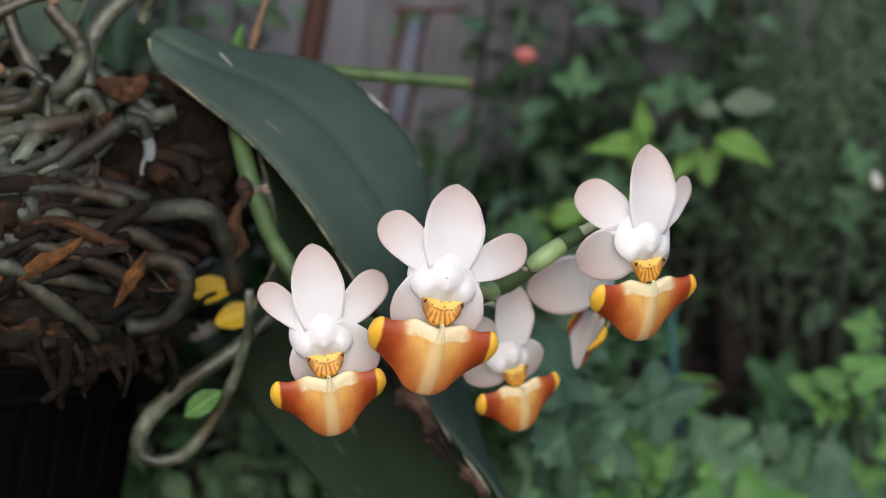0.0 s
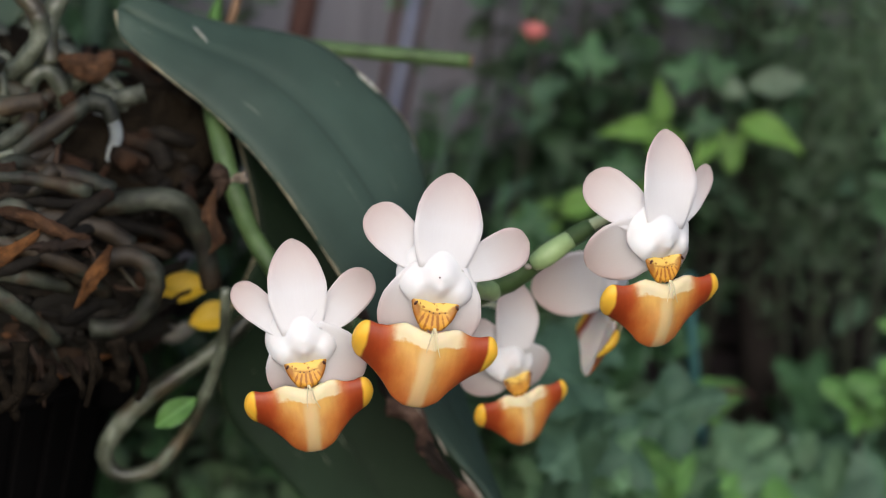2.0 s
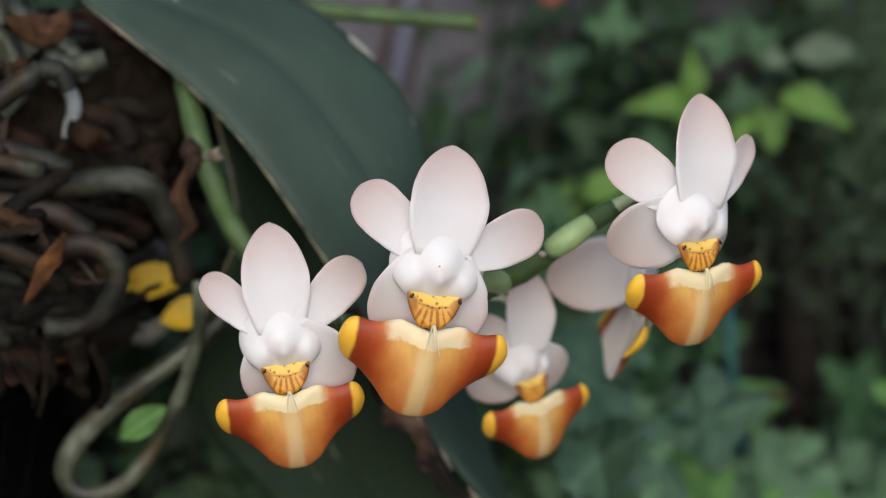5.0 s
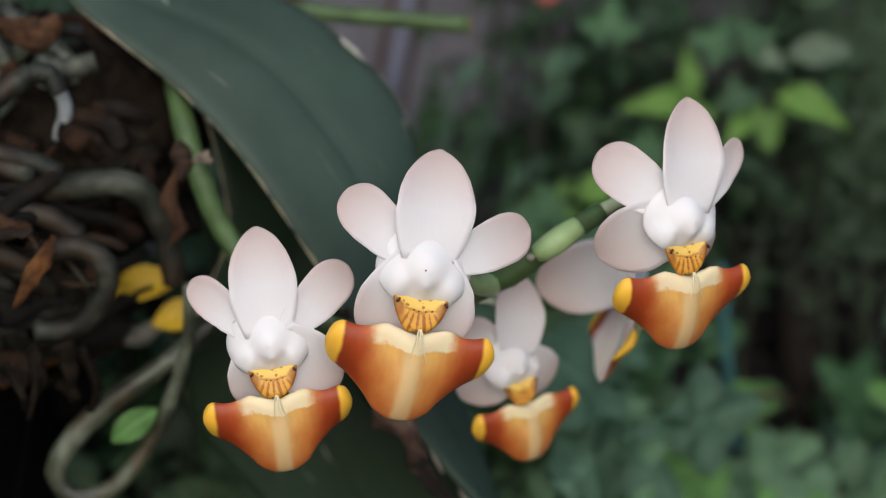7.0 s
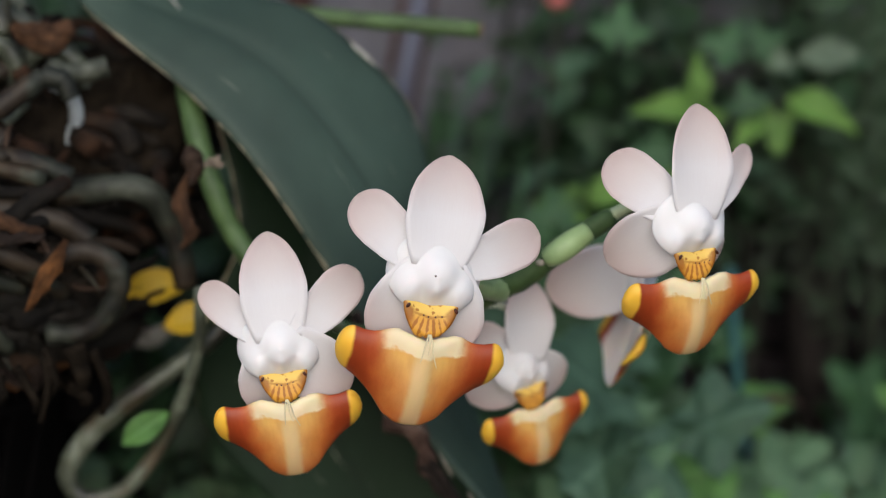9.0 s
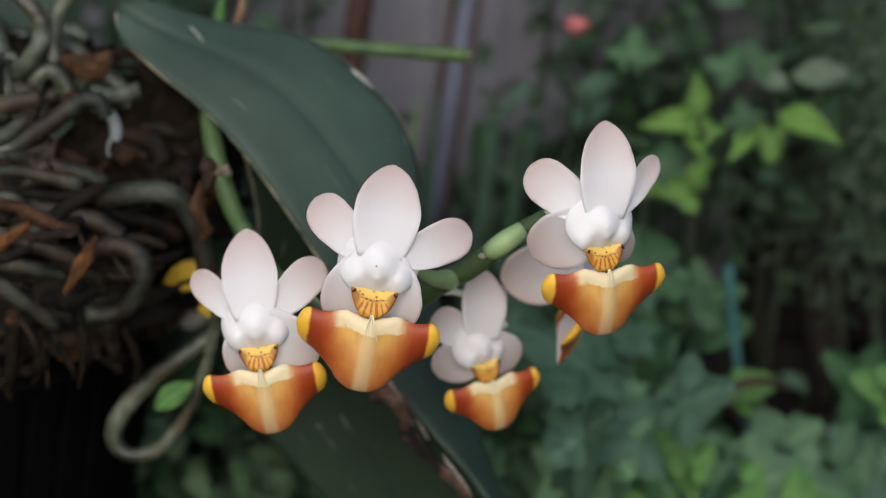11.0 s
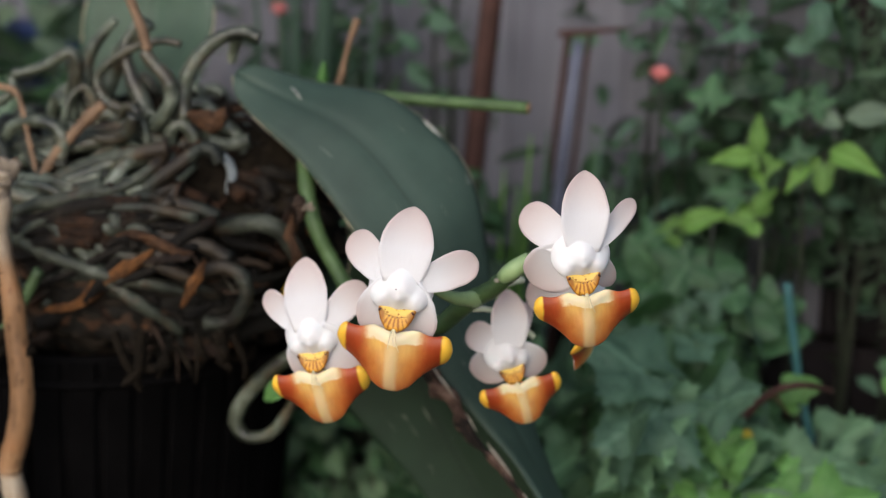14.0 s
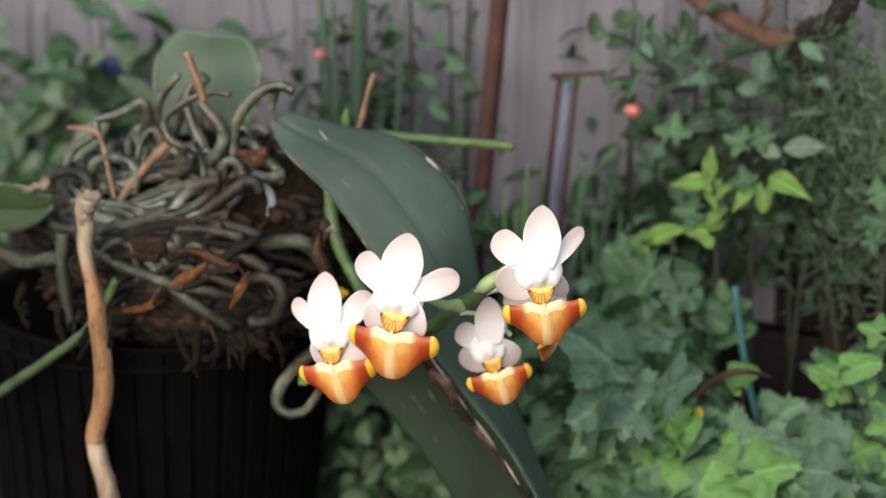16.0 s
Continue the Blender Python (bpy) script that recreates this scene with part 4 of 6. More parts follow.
root([(-68.8, 21.0, 160.1, 1.40), (-67.0, 22.2, 163.0, 1.44), (-63.9, 23.4, 165.6, 1.48), (-59.0, 24.6, 167.9, 1.44), (-53.2, 25.8, 169.7, 1.32), (-48.5, 27.0, 170.8, 1.20)], 11)
root([(-69.5, 20.0, 158.6, 1.20), (-61.2, 21.6, 160.2, 1.28), (-53.8, 23.2, 162.5, 1.36), (-49.4, 24.8, 166.0, 1.36), (-45.5, 26.4, 169.2, 1.28), (-43.3, 28.0, 171.2, 1.20)], 12)
root([(-43.3, 28.0, 171.2, 1.30), (-41.2, 28.0, 171.0, 1.15), (-40.1, 28.0, 169.2, 1.00)], 13)
root([(-39.1, 26.0, 161.2, 1.10), (-44.7, 24.5, 162.8, 1.18), (-51.1, 23.0, 161.6, 1.25), (-57.5, 21.5, 158.8, 1.32), (-63.9, 20.0, 158.8, 1.40)], 14)
root([(-37.5, 33.0, 172.2, 1.20), (-40.5, 32.0, 171.3, 1.10), (-43.6, 31.0, 171.9, 1.00)], 15)
root([(-40.1, 22.0, 152.9, 1.30), (-36.3, 22.4, 154.3, 1.28), (-33.2, 22.8, 152.9, 1.26), (-33.0, 23.2, 149.3, 1.24), (-35.5, 23.6, 145.6, 1.22), (-40.0, 24.0, 144.4, 1.20)], 16)
root([(-77.4, 16.0, 159.1, 1.40), (-77.7, 15.7, 153.1, 1.27), (-76.7, 15.3, 146.7, 1.13), (-75.6, 15.0, 141.3, 1.00)], 17)
root([(-60.4, 20.0, 148.8, 1.20), (-54.8, 21.0, 154.9, 1.23), (-48.1, 22.0, 157.5, 1.25), (-40.4, 23.0, 157.2, 1.27), (-36.2, 24.0, 155.1, 1.30)], 18)
root([(-42, 30, 158, 1.48), (-33, 30, 160, 1.48), (-29, 32, 156, 1.40), (-27, 33, 149, 1.25)], 10)
root([(-99, 22, 152, 1.64), (-90, 19, 151, 1.56), (-80, 19, 153, 1.48)], 13)
root([(-70, 34, 182, 1.25), (-68, 35, 176, 1.48), (-63, 36, 170, 1.64), (-55, 36, 165, 1.64), (-46, 34, 160, 1.48)], 14)
root([(-58, 38, 188, 1.17), (-63, 39, 183, 1.48), (-67, 39, 175, 1.56), (-70, 38, 166, 1.56)], 15)
part("root", tube(bmesh.new(), [(-42.9, 31.0, 169.8, 0.60), (-41.3, 32.3, 169.0, 0.74), (-40.4, 32.8, 167.1, 0.79), (-40.6, 33.0, 165.0, 0.76), (-42.0, 33.4, 162.8, 0.62), (-43.8, 34.0, 161.4, 0.30)], 10, 7, 0.06, 3), ROOT_TIP, ORCHID, "silvery white root tip")
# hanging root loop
part("root", tube(bmesh.new(), [(-24.7, 27.0, 150.6, 0.65), (-24.5, 28.1, 144.2, 0.73), (-25.7, 29.2, 137.8, 0.80), (-27.9, 30.2, 131.5, 0.83), (-31.2, 30.5, 126.1, 0.87), (-34.3, 30.5, 124.4, 0.92), (-36.7, 30.5, 124.5, 1.01), (-38.0, 30.5, 126.4, 1.14), (-37.5, 30.5, 128.9, 1.22), (-35.5, 30.5, 132.2, 1.24), (-32.0, 30.6, 136.0, 1.19), (-28.2, 31.1, 139.3, 1.11), (-24.4, 31.5, 142.9, 1.10), (-21.8, 32.0, 146.1, 1.10)], 10, 7, 0.07, 8), LIT_ROOT, ORCHID, "grey hanging root loop")
part("root", tube(bmesh.new(), [(-62.7, 12.0, 152.9, 0.90), (-65.5, 11.4, 147.4, 0.94), (-69.6, 10.8, 141.5, 0.98), (-78.2, 10.2, 134.5, 1.02), (-85.6, 9.6, 129.0, 1.06), (-93.2, 9.0, 123.3, 1.10)], 10, 6, 0.06), STEM_OLD, ORCHID, "green living root")


def filler_roots():
    """The rest of the root tangle, wound over a low mound and hanging past the pot's rim."""
    rng = random.Random(11)
    for i in range(230):
        a0 = rng.uniform(0, 2 * math.pi) if i % 3 else rng.uniform(3.4, 6.2)
        h0 = rng.uniform(-1.0, 0.8)
        turn, climb = rng.choice((-1, 1)) * rng.uniform(0.25, 1.1), rng.uniform(-0.6, 0.6)
        deep = rng.uniform(0.8, 1.0)
        r = rng.uniform(0.5, 1.5)
        row = []
        for k in range(8):
            s = k / 7
            a, h = a0 + turn * s, max(-1.0, min(0.9, h0 + climb * s + 0.16 * math.sin(6 * s + i)))
            ring = math.sqrt(max(0.02, 1 - 0.85 * h * h)) * deep * (1 + 0.08 * math.sin(9 * s + 2 * i))
            row.append((-63 + 36 * ring * math.cos(a) + rng.gauss(0, 0.7), 43 + 25 * ring * math.sin(a) + rng.gauss(0, 0.7), 152 + 20 * h + rng.gauss(0, 0.8), r * (1 - 0.25 * s) * rng.uniform(0.65, 1.2)))
        if any(p[0] > -36 and p[2] < 151 for p in row):
            continue
        # low roots and the end under the leaf get darker colours for shade
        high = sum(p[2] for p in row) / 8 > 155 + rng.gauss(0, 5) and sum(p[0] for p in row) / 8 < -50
        part("root", tube(bmesh.new(), row, 8, 4, 0.14, i + 50), ROOT if high else SHADED_FIBRE if sum(p[2] for p in row) / 8 < 144 else SHADED_ROOT, ORCHID)
    # long roots fanning out from the base of the broad leaf over the top and front
    for i in range(64):
        s0, far = rng.uniform(0, 0.5), rng.uniform(3.35, 4.9)
        a0, h0 = rng.uniform(5.2, 5.75), rng.uniform(0.35, 0.95)
        if i % 3 == 0:
            a0, far = rng.uniform(3.3, 5.4), rng.uniform(3.2, 5.4)
        h1 = max(-0.55, h0 - rng.uniform(0.0, 1.0))
        r = rng.uniform(0.75, 1.5)
        row = []
        for k in range(8):
            s = s0 + (1 - s0) * k / 7
            a, h = a0 + (far - a0) * s, h0 + (h1 - h0) * s + 0.1 * math.sin(5 * s + i)
            h = max(-0.6, min(0.97, h))
            ring = math.sqrt(max(0.03, 1 - 0.9 * h * h)) * (1.01 + 0.05 * math.sin(6 * s + 3 * i))
            row.append((-63 + 35.5 * ring * math.cos(a) + rng.gauss(0, 0.4), 43 + 25 * ring * math.sin(a) - 0.8, 152 + 21 * h + rng.gauss(0, 0.5), r * (1 - 0.3 * s) * rng.uniform(0.8, 1.15)))
        # upper roots take the lighter materials as if lit, lower ones mostly the dark
        part("root", tube(bmesh.new(), row, 8, 5, 0.1, i + 500), (LIT_ROOT if i % 5 < 2 else ROOT) if sum(p[2] for p in row) / 8 > 159 else (ROOT, SHADED_ROOT, SHADED_ROOT)[i % 3], ORCHID)
    # arches standing up from the crown
    for i in range(22):
        x, y = rng.uniform(-98, -48), rng.uniform(30, 50)
        dx, dy, up = rng.choice((-1, 1)) * rng.uniform(3, 10), rng.uniform(-6, 3), rng.uniform(4, 10)
        z = 168 - 0.012 * (x + 63) ** 2
        r = rng.uniform(0.7, 1.3)
        row = [(x, y, z - 3, r), (x + 0.1 * dx, y, z + 0.7 * up, r), (x + 0.45 * dx, y + 0.4 * dy, z + up, r * 0.95), (x + 0.85 * dx, y + 0.8 * dy, z + 0.6 * up, r * 0.9), (x + dx, y + dy, z - 3, r * 0.8)]
        part("root", tube(bmesh.new(), row, 8, 6, 0.1, i + 700), LIT_ROOT, ORCHID)
    # dead ends hanging over the pot's rim, coloured near black for the shade there
    for i in range(20):
        a, z0, z1 = rng.uniform(3.5, 5.75), rng.uniform(138, 147), rng.uniform(134.5, 139)
        r, sway = rng.uniform(0.4, 1.3), rng.gauss(0, 0.1)
        row = []
        for k in range(4):
            s = k / 3
            b = a + sway * s
            out = 33.6 + 1.5 * math.sin(3 * s) + rng.gauss(0, 0.3)
            row.append((-63.5 + out * math.cos(b), 43 + out * 0.8 * math.sin(b) - 5, z0 + (z1 - z0) * s, r * (1 - 0.5 * s)))
        part("root", tube(bmesh.new(), row, 7, 4, 0.16, i + 800), SHADED_FIBRE, ORCHID)
    # a second knot of roots by the base of the broad leaf, coloured dark for the leaf's shade
    for i in range(46):
        a0, h0 = rng.uniform(2.8, 6.4), rng.uniform(-0.9, 0.8)
        turn, climb = rng.choice((-1, 1)) * rng.uniform(0.5, 1.6), rng.uniform(-0.7, 0.7)
        r = rng.uniform(0.45, 1.25)
        row = []
        for k in range(5):
            s = k / 4
            a, h = a0 + turn * s, max(-1.0, min(0.95, h0 + climb * s))
            ring = math.sqrt(max(0.05, 1 - 0.85 * h * h)) * (1 + 0.1 * math.sin(8 * s + i))
            h = max(h, -0.75)
            row.append((-41 + 13 * ring * math.cos(a) + rng.gauss(0, 0.5), 47 + 12 * ring * math.sin(a), 163 + 12 * h + rng.gauss(0, 0.6), r * (1 - 0.2 * s) * rng.uniform(0.7, 1.2)))
        part("root", tube(bmesh.new(), row, 8, 4, 0.16, i + 300), SHADED_ROOT, ORCHID)
    # short fibrous ends
    for i in range(150):
        a, h = rng.uniform(3.3, 6.25), rng.uniform(-0.55, 0.75)
        ring = math.sqrt(1 - 0.85 * h * h) * 0.95
        if math.cos(a) > 0.7:
            continue
        p = Vector((-63 + 36 * ring * math.cos(a), 43 + 25 * ring * math.sin(a), 152 + 20 * h))
        d = Vector((rng.gauss(0, 1), -abs(rng.gauss(0.3, 0.4)), rng.gauss(-0.4, 0.8))).normalized() * rng.uniform(4, 9)
        bend = Vector((rng.gauss(0, 1), rng.gauss(0, 1), rng.gauss(0, 1)))
        part("fibre", tube(bmesh.new(), [(*p, 0.4), (*(p + d * 0.5 + bend), 0.35), (*(p + d), 0.15)], 5, 4, 0.15, i), (BARK, DEAD, ROOT)[i % 3], ORCHID)


filler_roots()


def dead_sheaths():
    """Torn papery strips packed among the roots, most of them lying level."""
    rng = random.Random(31)
    bm = bmesh.new()
    for i in range(420):
        knot = i % 5 == 0
        cx, cy, cz, rx, ry, rz = (-41, 46.5, 161, 13.5, 12.5, 12) if knot else (-63, 43, 151, 36.5, 25.5, 18)
        a0, h0 = rng.uniform(3.2, 6.3), rng.uniform(-0.95, 0.1)
        turn, climb = rng.choice((-1, 1)) * rng.uniform(0.2, 0.75) * (1.8 if knot else 1), rng.gauss(0, 0.16)
        if rng.random() < 0.2:
            turn, climb = turn * 0.3, rng.uniform(-0.9, -0.3)
        if not knot and -0.75 < math.sin(a0) and math.cos(a0) > 0:
            continue
        wide, tip = rng.uniform(0.35, 1.3), rng.uniform(-0.6, 0.6)
        edge = []
        for k in range(9):
            s = k / 8
            a, h = a0 + turn * s, max(-1.15, min(0.8, h0 + climb * s + 0.05 * math.sin(7 * s + i)))
            ring = math.sqrt(max(0.05, 1 - 0.8 * min(1, h * h))) * (0.965 + 0.02 * rng.gauss(0, 1))
            c = Vector((cx + rx * ring * math.cos(a), cy + ry * ring * math.sin(a), cz + rz * h))
            w = wide * (0.25 + math.sin(math.pi * (0.1 + 0.8 * s))) * rng.uniform(0.7, 1.2)
            up = Vector((0.25 * tip, -abs(tip) * 0.6, 1)).normalized() if abs(climb) < 0.28 else Vector((1, -0.3 * tip, 0.2)).normalized()
            edge.append([bm.verts.new((c + up * w * u + Vector((0, -0.5 * w * (1 - u * u), 0))) * MM) for u in (-1, 0, 1)])
        for p, q in zip(edge, edge[1:]):
            for k in range(2):
                bm.faces.new((p[k], p[k + 1], q[k + 1], q[k]))
    smooth(bm)
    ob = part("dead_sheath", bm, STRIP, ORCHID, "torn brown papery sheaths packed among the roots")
    tagged(ob, "torn brown papery sheaths packed among the roots", kind="stuff")


dead_sheaths()


def root_core():
    """The dense mat of fine roots inside the tangle; its near-black colour holds the shade of the gaps."""
    bm = blob(bmesh.new(), [(-62, 46, 150, 19), (-78, 44, 148, 17), (-48, 44, 153, 12), (-38, 42, 163, 7), (-56, 44, 158, 15), (-34, 44, 168, 6)], (-58, 45, 150), 5, 1.4)
    for v in bm.verts:
        v.co += v.normal * (0.0035 * noise.noise(v.co * 260) + 0.002 * noise.noise(v.co * 700))
    return bm


part("root_core", root_core(), SHADED_FIBRE, ORCHID, "mat of fine roots coloured dark for shade")


# ---- pot, bark, dry bits ----
def pot():
    p = thing("pot", "black slatted plastic orchid pot standing on the soil", "plant pot", at=(-0.0785, 0.052, 0))

    def turned(profile, n=48):
        bm = bmesh.new()
        rings = [[bm.verts.new((r * MM * math.cos(2 * math.pi * k / n), r * MM * math.sin(2 * math.pi * k / n), z * MM)) for k in range(n)] for r, z in profile]
        for a, b in zip(rings, rings[1:]):
            for k in range(n):
                bm.faces.new((a[k], a[(k + 1) % n], b[(k + 1) % n], b[k]))
        bm.faces.new(rings[0][::-1])
        bm.faces.new(rings[-1])
        smooth(bm)
        return bm
    part("body", turned([(23, 0), (24, 1), (37.6, 136), (37.6, 137), (34.5, 136.5), (26, 60), (21, 4), (2, 3)]), POT, p)
    for z, r, h in ((0.3, 26, 6), (66, 31.8, 4), (131.5, 38.4, 2.0)):
        part("rim", turned([(r - 3, z), (r, z + 0.4), (r + 0.6, z + h * 0.5), (r, z + h - 0.4), (r - 3, z + h), (r - 3.2, z + h * 0.5)]), POT, p)
    bm = bmesh.new()
    box(bm, -2.1, 2.1, -0.55, 0.55, 0, 136, 0.25)
    me = mesh_of("slat", bm, POT)
    for i in range(42):
        a = 2 * math.pi * i / 42
        m = Matrix.Rotation(a, 4, "Z") @ pose(0.0244, 0, 0.001, 0, 5.7, 0) @ pose(0, 0, 0, 0, 0, 90)
        share("slat", me, p, m)
    bm = bmesh.new()
    box(bm, 36.5, 41.5, -9, -3, 128, 134, 1.0)
    part("lug", bm, POT, p)


pot()


def flakes(name, label, category, mat, n, seed, size, where):
    """Loose thin pieces, too many to count."""
    rng = random.Random(seed)
    bm = bmesh.new()
    for _ in range(n):
        x, y, z = where(rng)
        l, w, h = size * rng.uniform(0.6, 1.5), size * rng.uniform(0.25, 0.6), size * rng.uniform(0.06, 0.18)
        m = Matrix.Translation((x * MM, y * MM, z * MM)) @ Euler((rng.uniform(-0.7, 0.7), rng.uniform(-0.7, 0.7), rng.uniform(0, 6.3))).to_matrix().to_4x4()
        vs = []
        for t in (-1, 1):
            for k in range(6):
                a = math.pi * k / 3
                vs.append(bm.verts.new(m @ (Vector((l * math.cos(a) * rng.uniform(0.7, 1.1), w * math.sin(a) * rng.uniform(0.7, 1.1), t * h + 0.3 * w * math.cos(a) ** 2)) * MM)))
        bm.faces.new(vs[:6][::-1])
        bm.faces.new(vs[6:])
        for k in range(6):
            bm.faces.new((vs[k], vs[(k + 1) % 6], vs[6 + (k + 1) % 6], vs[6 + k]))
    ob = new(name, mesh_of(name, bm, mat))
    return tagged(ob, label, category, kind="stuff")


def on_mound(rng):
    a, q, h = rng.uniform(0, 6.3), rng.uniform(0.3, 1) ** 0.5, rng.uniform(0, 1)
    return (-63 + 29 * q * math.cos(a), 43 + 21 * q * math.sin(a), 139 + 26 * h * (1.05 - q))


flakes("bark_mulch", "dark brown bark chips among the roots in the pot", "bark mulch", BARK, 160, 3, 4.0, on_mound)


def husk(rows, label, mat=HUSK, seed=1):
    """A curled strip of dry leaf sheath."""
    path = spline(rows, 8)

    def shape(u, v):
        f = v * (len(path) - 1)
        i = min(int(f), len(path) - 2)
        p = path[i] + (path[i + 1] - path[i]) * (f - i)
        w = p[3] * math.sin(math.pi * (0.12 + 0.8 * v)) * (1 + 0.25 * noise.noise((v * 7, u, seed)))
        c = 0.4 * noise.noise((v * 6, u * 1.5, seed + 3)) + 0.12 * noise.noise((v * 24, u * 4, seed))
        d = path[i + 1] - path[i]
        far = math.hypot(d[0], d[2]) or 1.0
        return (p[0] - u * w * d[2] / far + c, p[1] - w * (1 - u * u) * 0.7 + 1.6 * c, p[2] + u * w * d[0] / far + 1.2 * c)
    ob = new("dry_husk", mesh_of("dry_husk", sheet(bmesh.new(), shape, 10, 40, 0.18), mat))
    return tagged(ob, label, "dry leaf", "dry husks")


husk([(-53.0, 18.0, 158.6, 0.70), (-48.6, 18.7, 158.7, 0.97), (-43.6, 19.3, 156.9, 1.00), (-40.5, 20.0, 156.3, 0.80)], "brown torn leaf sheath between the roots", SHEATH, 8)
husk([(-64.2, 16.0, 145.4, 0.60), (-58.3, 16.4, 146.9, 1.02), (-55.4, 16.8, 150.2, 1.34), (-52.0, 17.2, 152.5, 1.46), (-48.2, 17.6, 154.9, 1.26), (-46.1, 18.0, 156.9, 0.90)], "curled orange dry leaf sheath lying on the roots")
husk([(-37.9, 19.0, 156.1, 0.60), (-38.7, 18.7, 153.7, 0.93), (-39.9, 18.3, 151.2, 0.97), (-41.2, 18.0, 148.3, 0.70)], "narrow orange dry leaf sheath hanging on the roots", seed=2)
husk([(-47.3, 17.5, 155.1, 0.60), (-43.5, 18.0, 155.7, 0.65), (-40.0, 18.5, 156.3, 0.70)], "reddish brown dry leaf sheath among the roots", BARK, 3)
husk([(-27.0, 27.4, 162.8, 0.50), (-27.6, 27.3, 159.8, 0.80), (-26.2, 27.2, 156.9, 0.95), (-27.0, 27.2, 154.6, 0.60)], "curled brown dry sheath clinging to the green stem", SHEATH, 9)
husk([(-25.3, 27.2, 164.0, 0.40), (-24.4, 27.0, 164.4, 0.55), (-23.4, 27.2, 164.0, 0.35)], "small pale tan dry scrap under the broad leaf", CRUST, 10)
husk([(-48.0, 33.0, 175.6, 1.40), (-45.8, 33.0, 174.7, 1.67), (-43.5, 33.0, 174.6, 1.93), (-41.3, 33.0, 176.3, 2.20)], "papery orange brown sheath below a hooked root", SHEATH, 4)
husk([(-92, 24, 158, 1.5), (-87, 23, 160.5, 2.5), (-82, 23, 158, 2.6), (-77, 23, 155, 1.5)], "brown papery sheath at a cut leaf base", BARK, 5)
husk([(-86.2, 16.0, 166.6, 0.70), (-83.4, 16.0, 167.6, 1.03), (-80.9, 16.0, 168.8, 0.97), (-81.8, 16.0, 170.4, 0.50)], "pale dried tip of a cut leaf", CRUST, 6)


def stick(name, label, category, rows, mat, group="", sides=9, rough=0.08, seed=0):
    ob = new(name, mesh_of(name, tube(bmesh.new(), rows, sides, 7, rough, seed), mat))
    return tagged(ob, label, category, group)


cane = new("dry_cane", mesh_of("dry_cane", tube(bmesh.new(), [(-60, 10.5, 0, 1.9), (-60, 10.5, 60, 1.9), (-62.5, 10.2, 95, 1.9), (-64.6, 10, 110.3, 1.9), (-66.1, 10, 115.2, 1.9), (-67.2, 10, 119.8, 1.8), (-66.9, 10, 122.4, 1.85), (-65.8, 10, 125.9, 1.9), (-64.9, 10, 131.1, 1.85), (-65, 10, 136.7, 1.85), (-65.7, 10, 142.1, 1.75), (-66.2, 10, 147.5, 1.75), (-67.1, 10, 152.2, 1.35), (-67.7, 10, 154.9, 1.35), (-68.5, 10, 159.1, 1.5), (-68.1, 10, 162.9, 1.7), (-68.6, 10, 166, 1.6), (-67.9, 10, 168.6, 1.9)], 16, 6, 0.04, 4), CANE))
tagged(cane, "dry jointed tan cane standing before the pot", "cane")
node = ball_form(-67.1, 10.0, 119.9, 1.9, 1.9, 0.35, 2)
knob = blob(bmesh.new(), [(-68.3, 10.0, 164.5, 1.7), (-67.8, 10.6, 167.4, 1.8), (-66.2, 11.2, 169.0, 1.1), (-69.2, 11.0, 168.6, 1.0), (-67.8, 10.6, 169.8, 0.9)], (-67.9, 10.6, 167), 4, 2.6)
for v in knob.verts:
    v.co += v.normal * (0.0007 * noise.noise(v.co * 700) + 0.0003 * noise.noise(v.co * 1900))
part("crown", knob, CRUST, cane, "pale crusted cut top")
for i, (dx, dz) in enumerate(((-5, 2.5), (-3.5, 4), (4, 1.5), (-6, -0.5), (2.5, 3.5))):
    part("fibre", tube(bmesh.new(), [(-67.9, 10.8, 168, 0.3), (-67.9 + dx * 0.4, 11.3, 168 + dz * 0.5, 0.2), (-67.9 + dx * 0.6, 12.3, 168 + dz * 0.6, 0.08)], 5, 5, 0.15, i), TWIG, cane)
part("joint", node, BARK, cane, "dark ring joint")
part("joint", ball_form(-67.3, 10.0, 152.6, 1.45, 1.45, 0.35, 2), BARK, cane, "dark ring joint")
stick("dry_twig", "tan broken twig sticking up out of the roots", "twig", [(-68.7, 22.0, 164.6, 0.70), (-66.5, 23.6, 168.5, 0.90), (-63.1, 25.1, 173.0, 0.98), (-59.8, 26.7, 176.8, 0.95)], TWIG, "dry twigs", 9, 0.12, 1)
stick("dry_twig", "thin brown twig end rising from a root", "twig", [(-54.3, 31.0, 185.0, 0.75), (-55.7, 31.2, 188.7, 0.80), (-58.2, 31.3, 194.1, 0.75)], TWIG, "dry twigs", 9, 0.1, 2)
stick("dry_twig", "slender reddish dry twig with a bent tip", "twig", [(-69.2, 22.0, 165.6, 0.45), (-71.2, 23.4, 169.6, 0.42), (-73.6, 24.8, 175.6, 0.44), (-76.1, 26.2, 177.4, 0.56), (-81.0, 27.6, 177.3, 0.50), (-84.3, 29.0, 176.8, 0.35)], TWIG, "dry twigs", 7, 0.12, 3)
stick("dry_twig", "thin forked tan twig behind the broad leaf", "twig", [(-30.6, 49.0, 176.6, 0.60), (-29.4, 49.5, 180.5, 0.65), (-28.5, 50.0, 185.4, 0.50), (-27.2, 50.5, 189.8, 0.60)], TWIG, "dry twigs", 7, 0.1, 4)


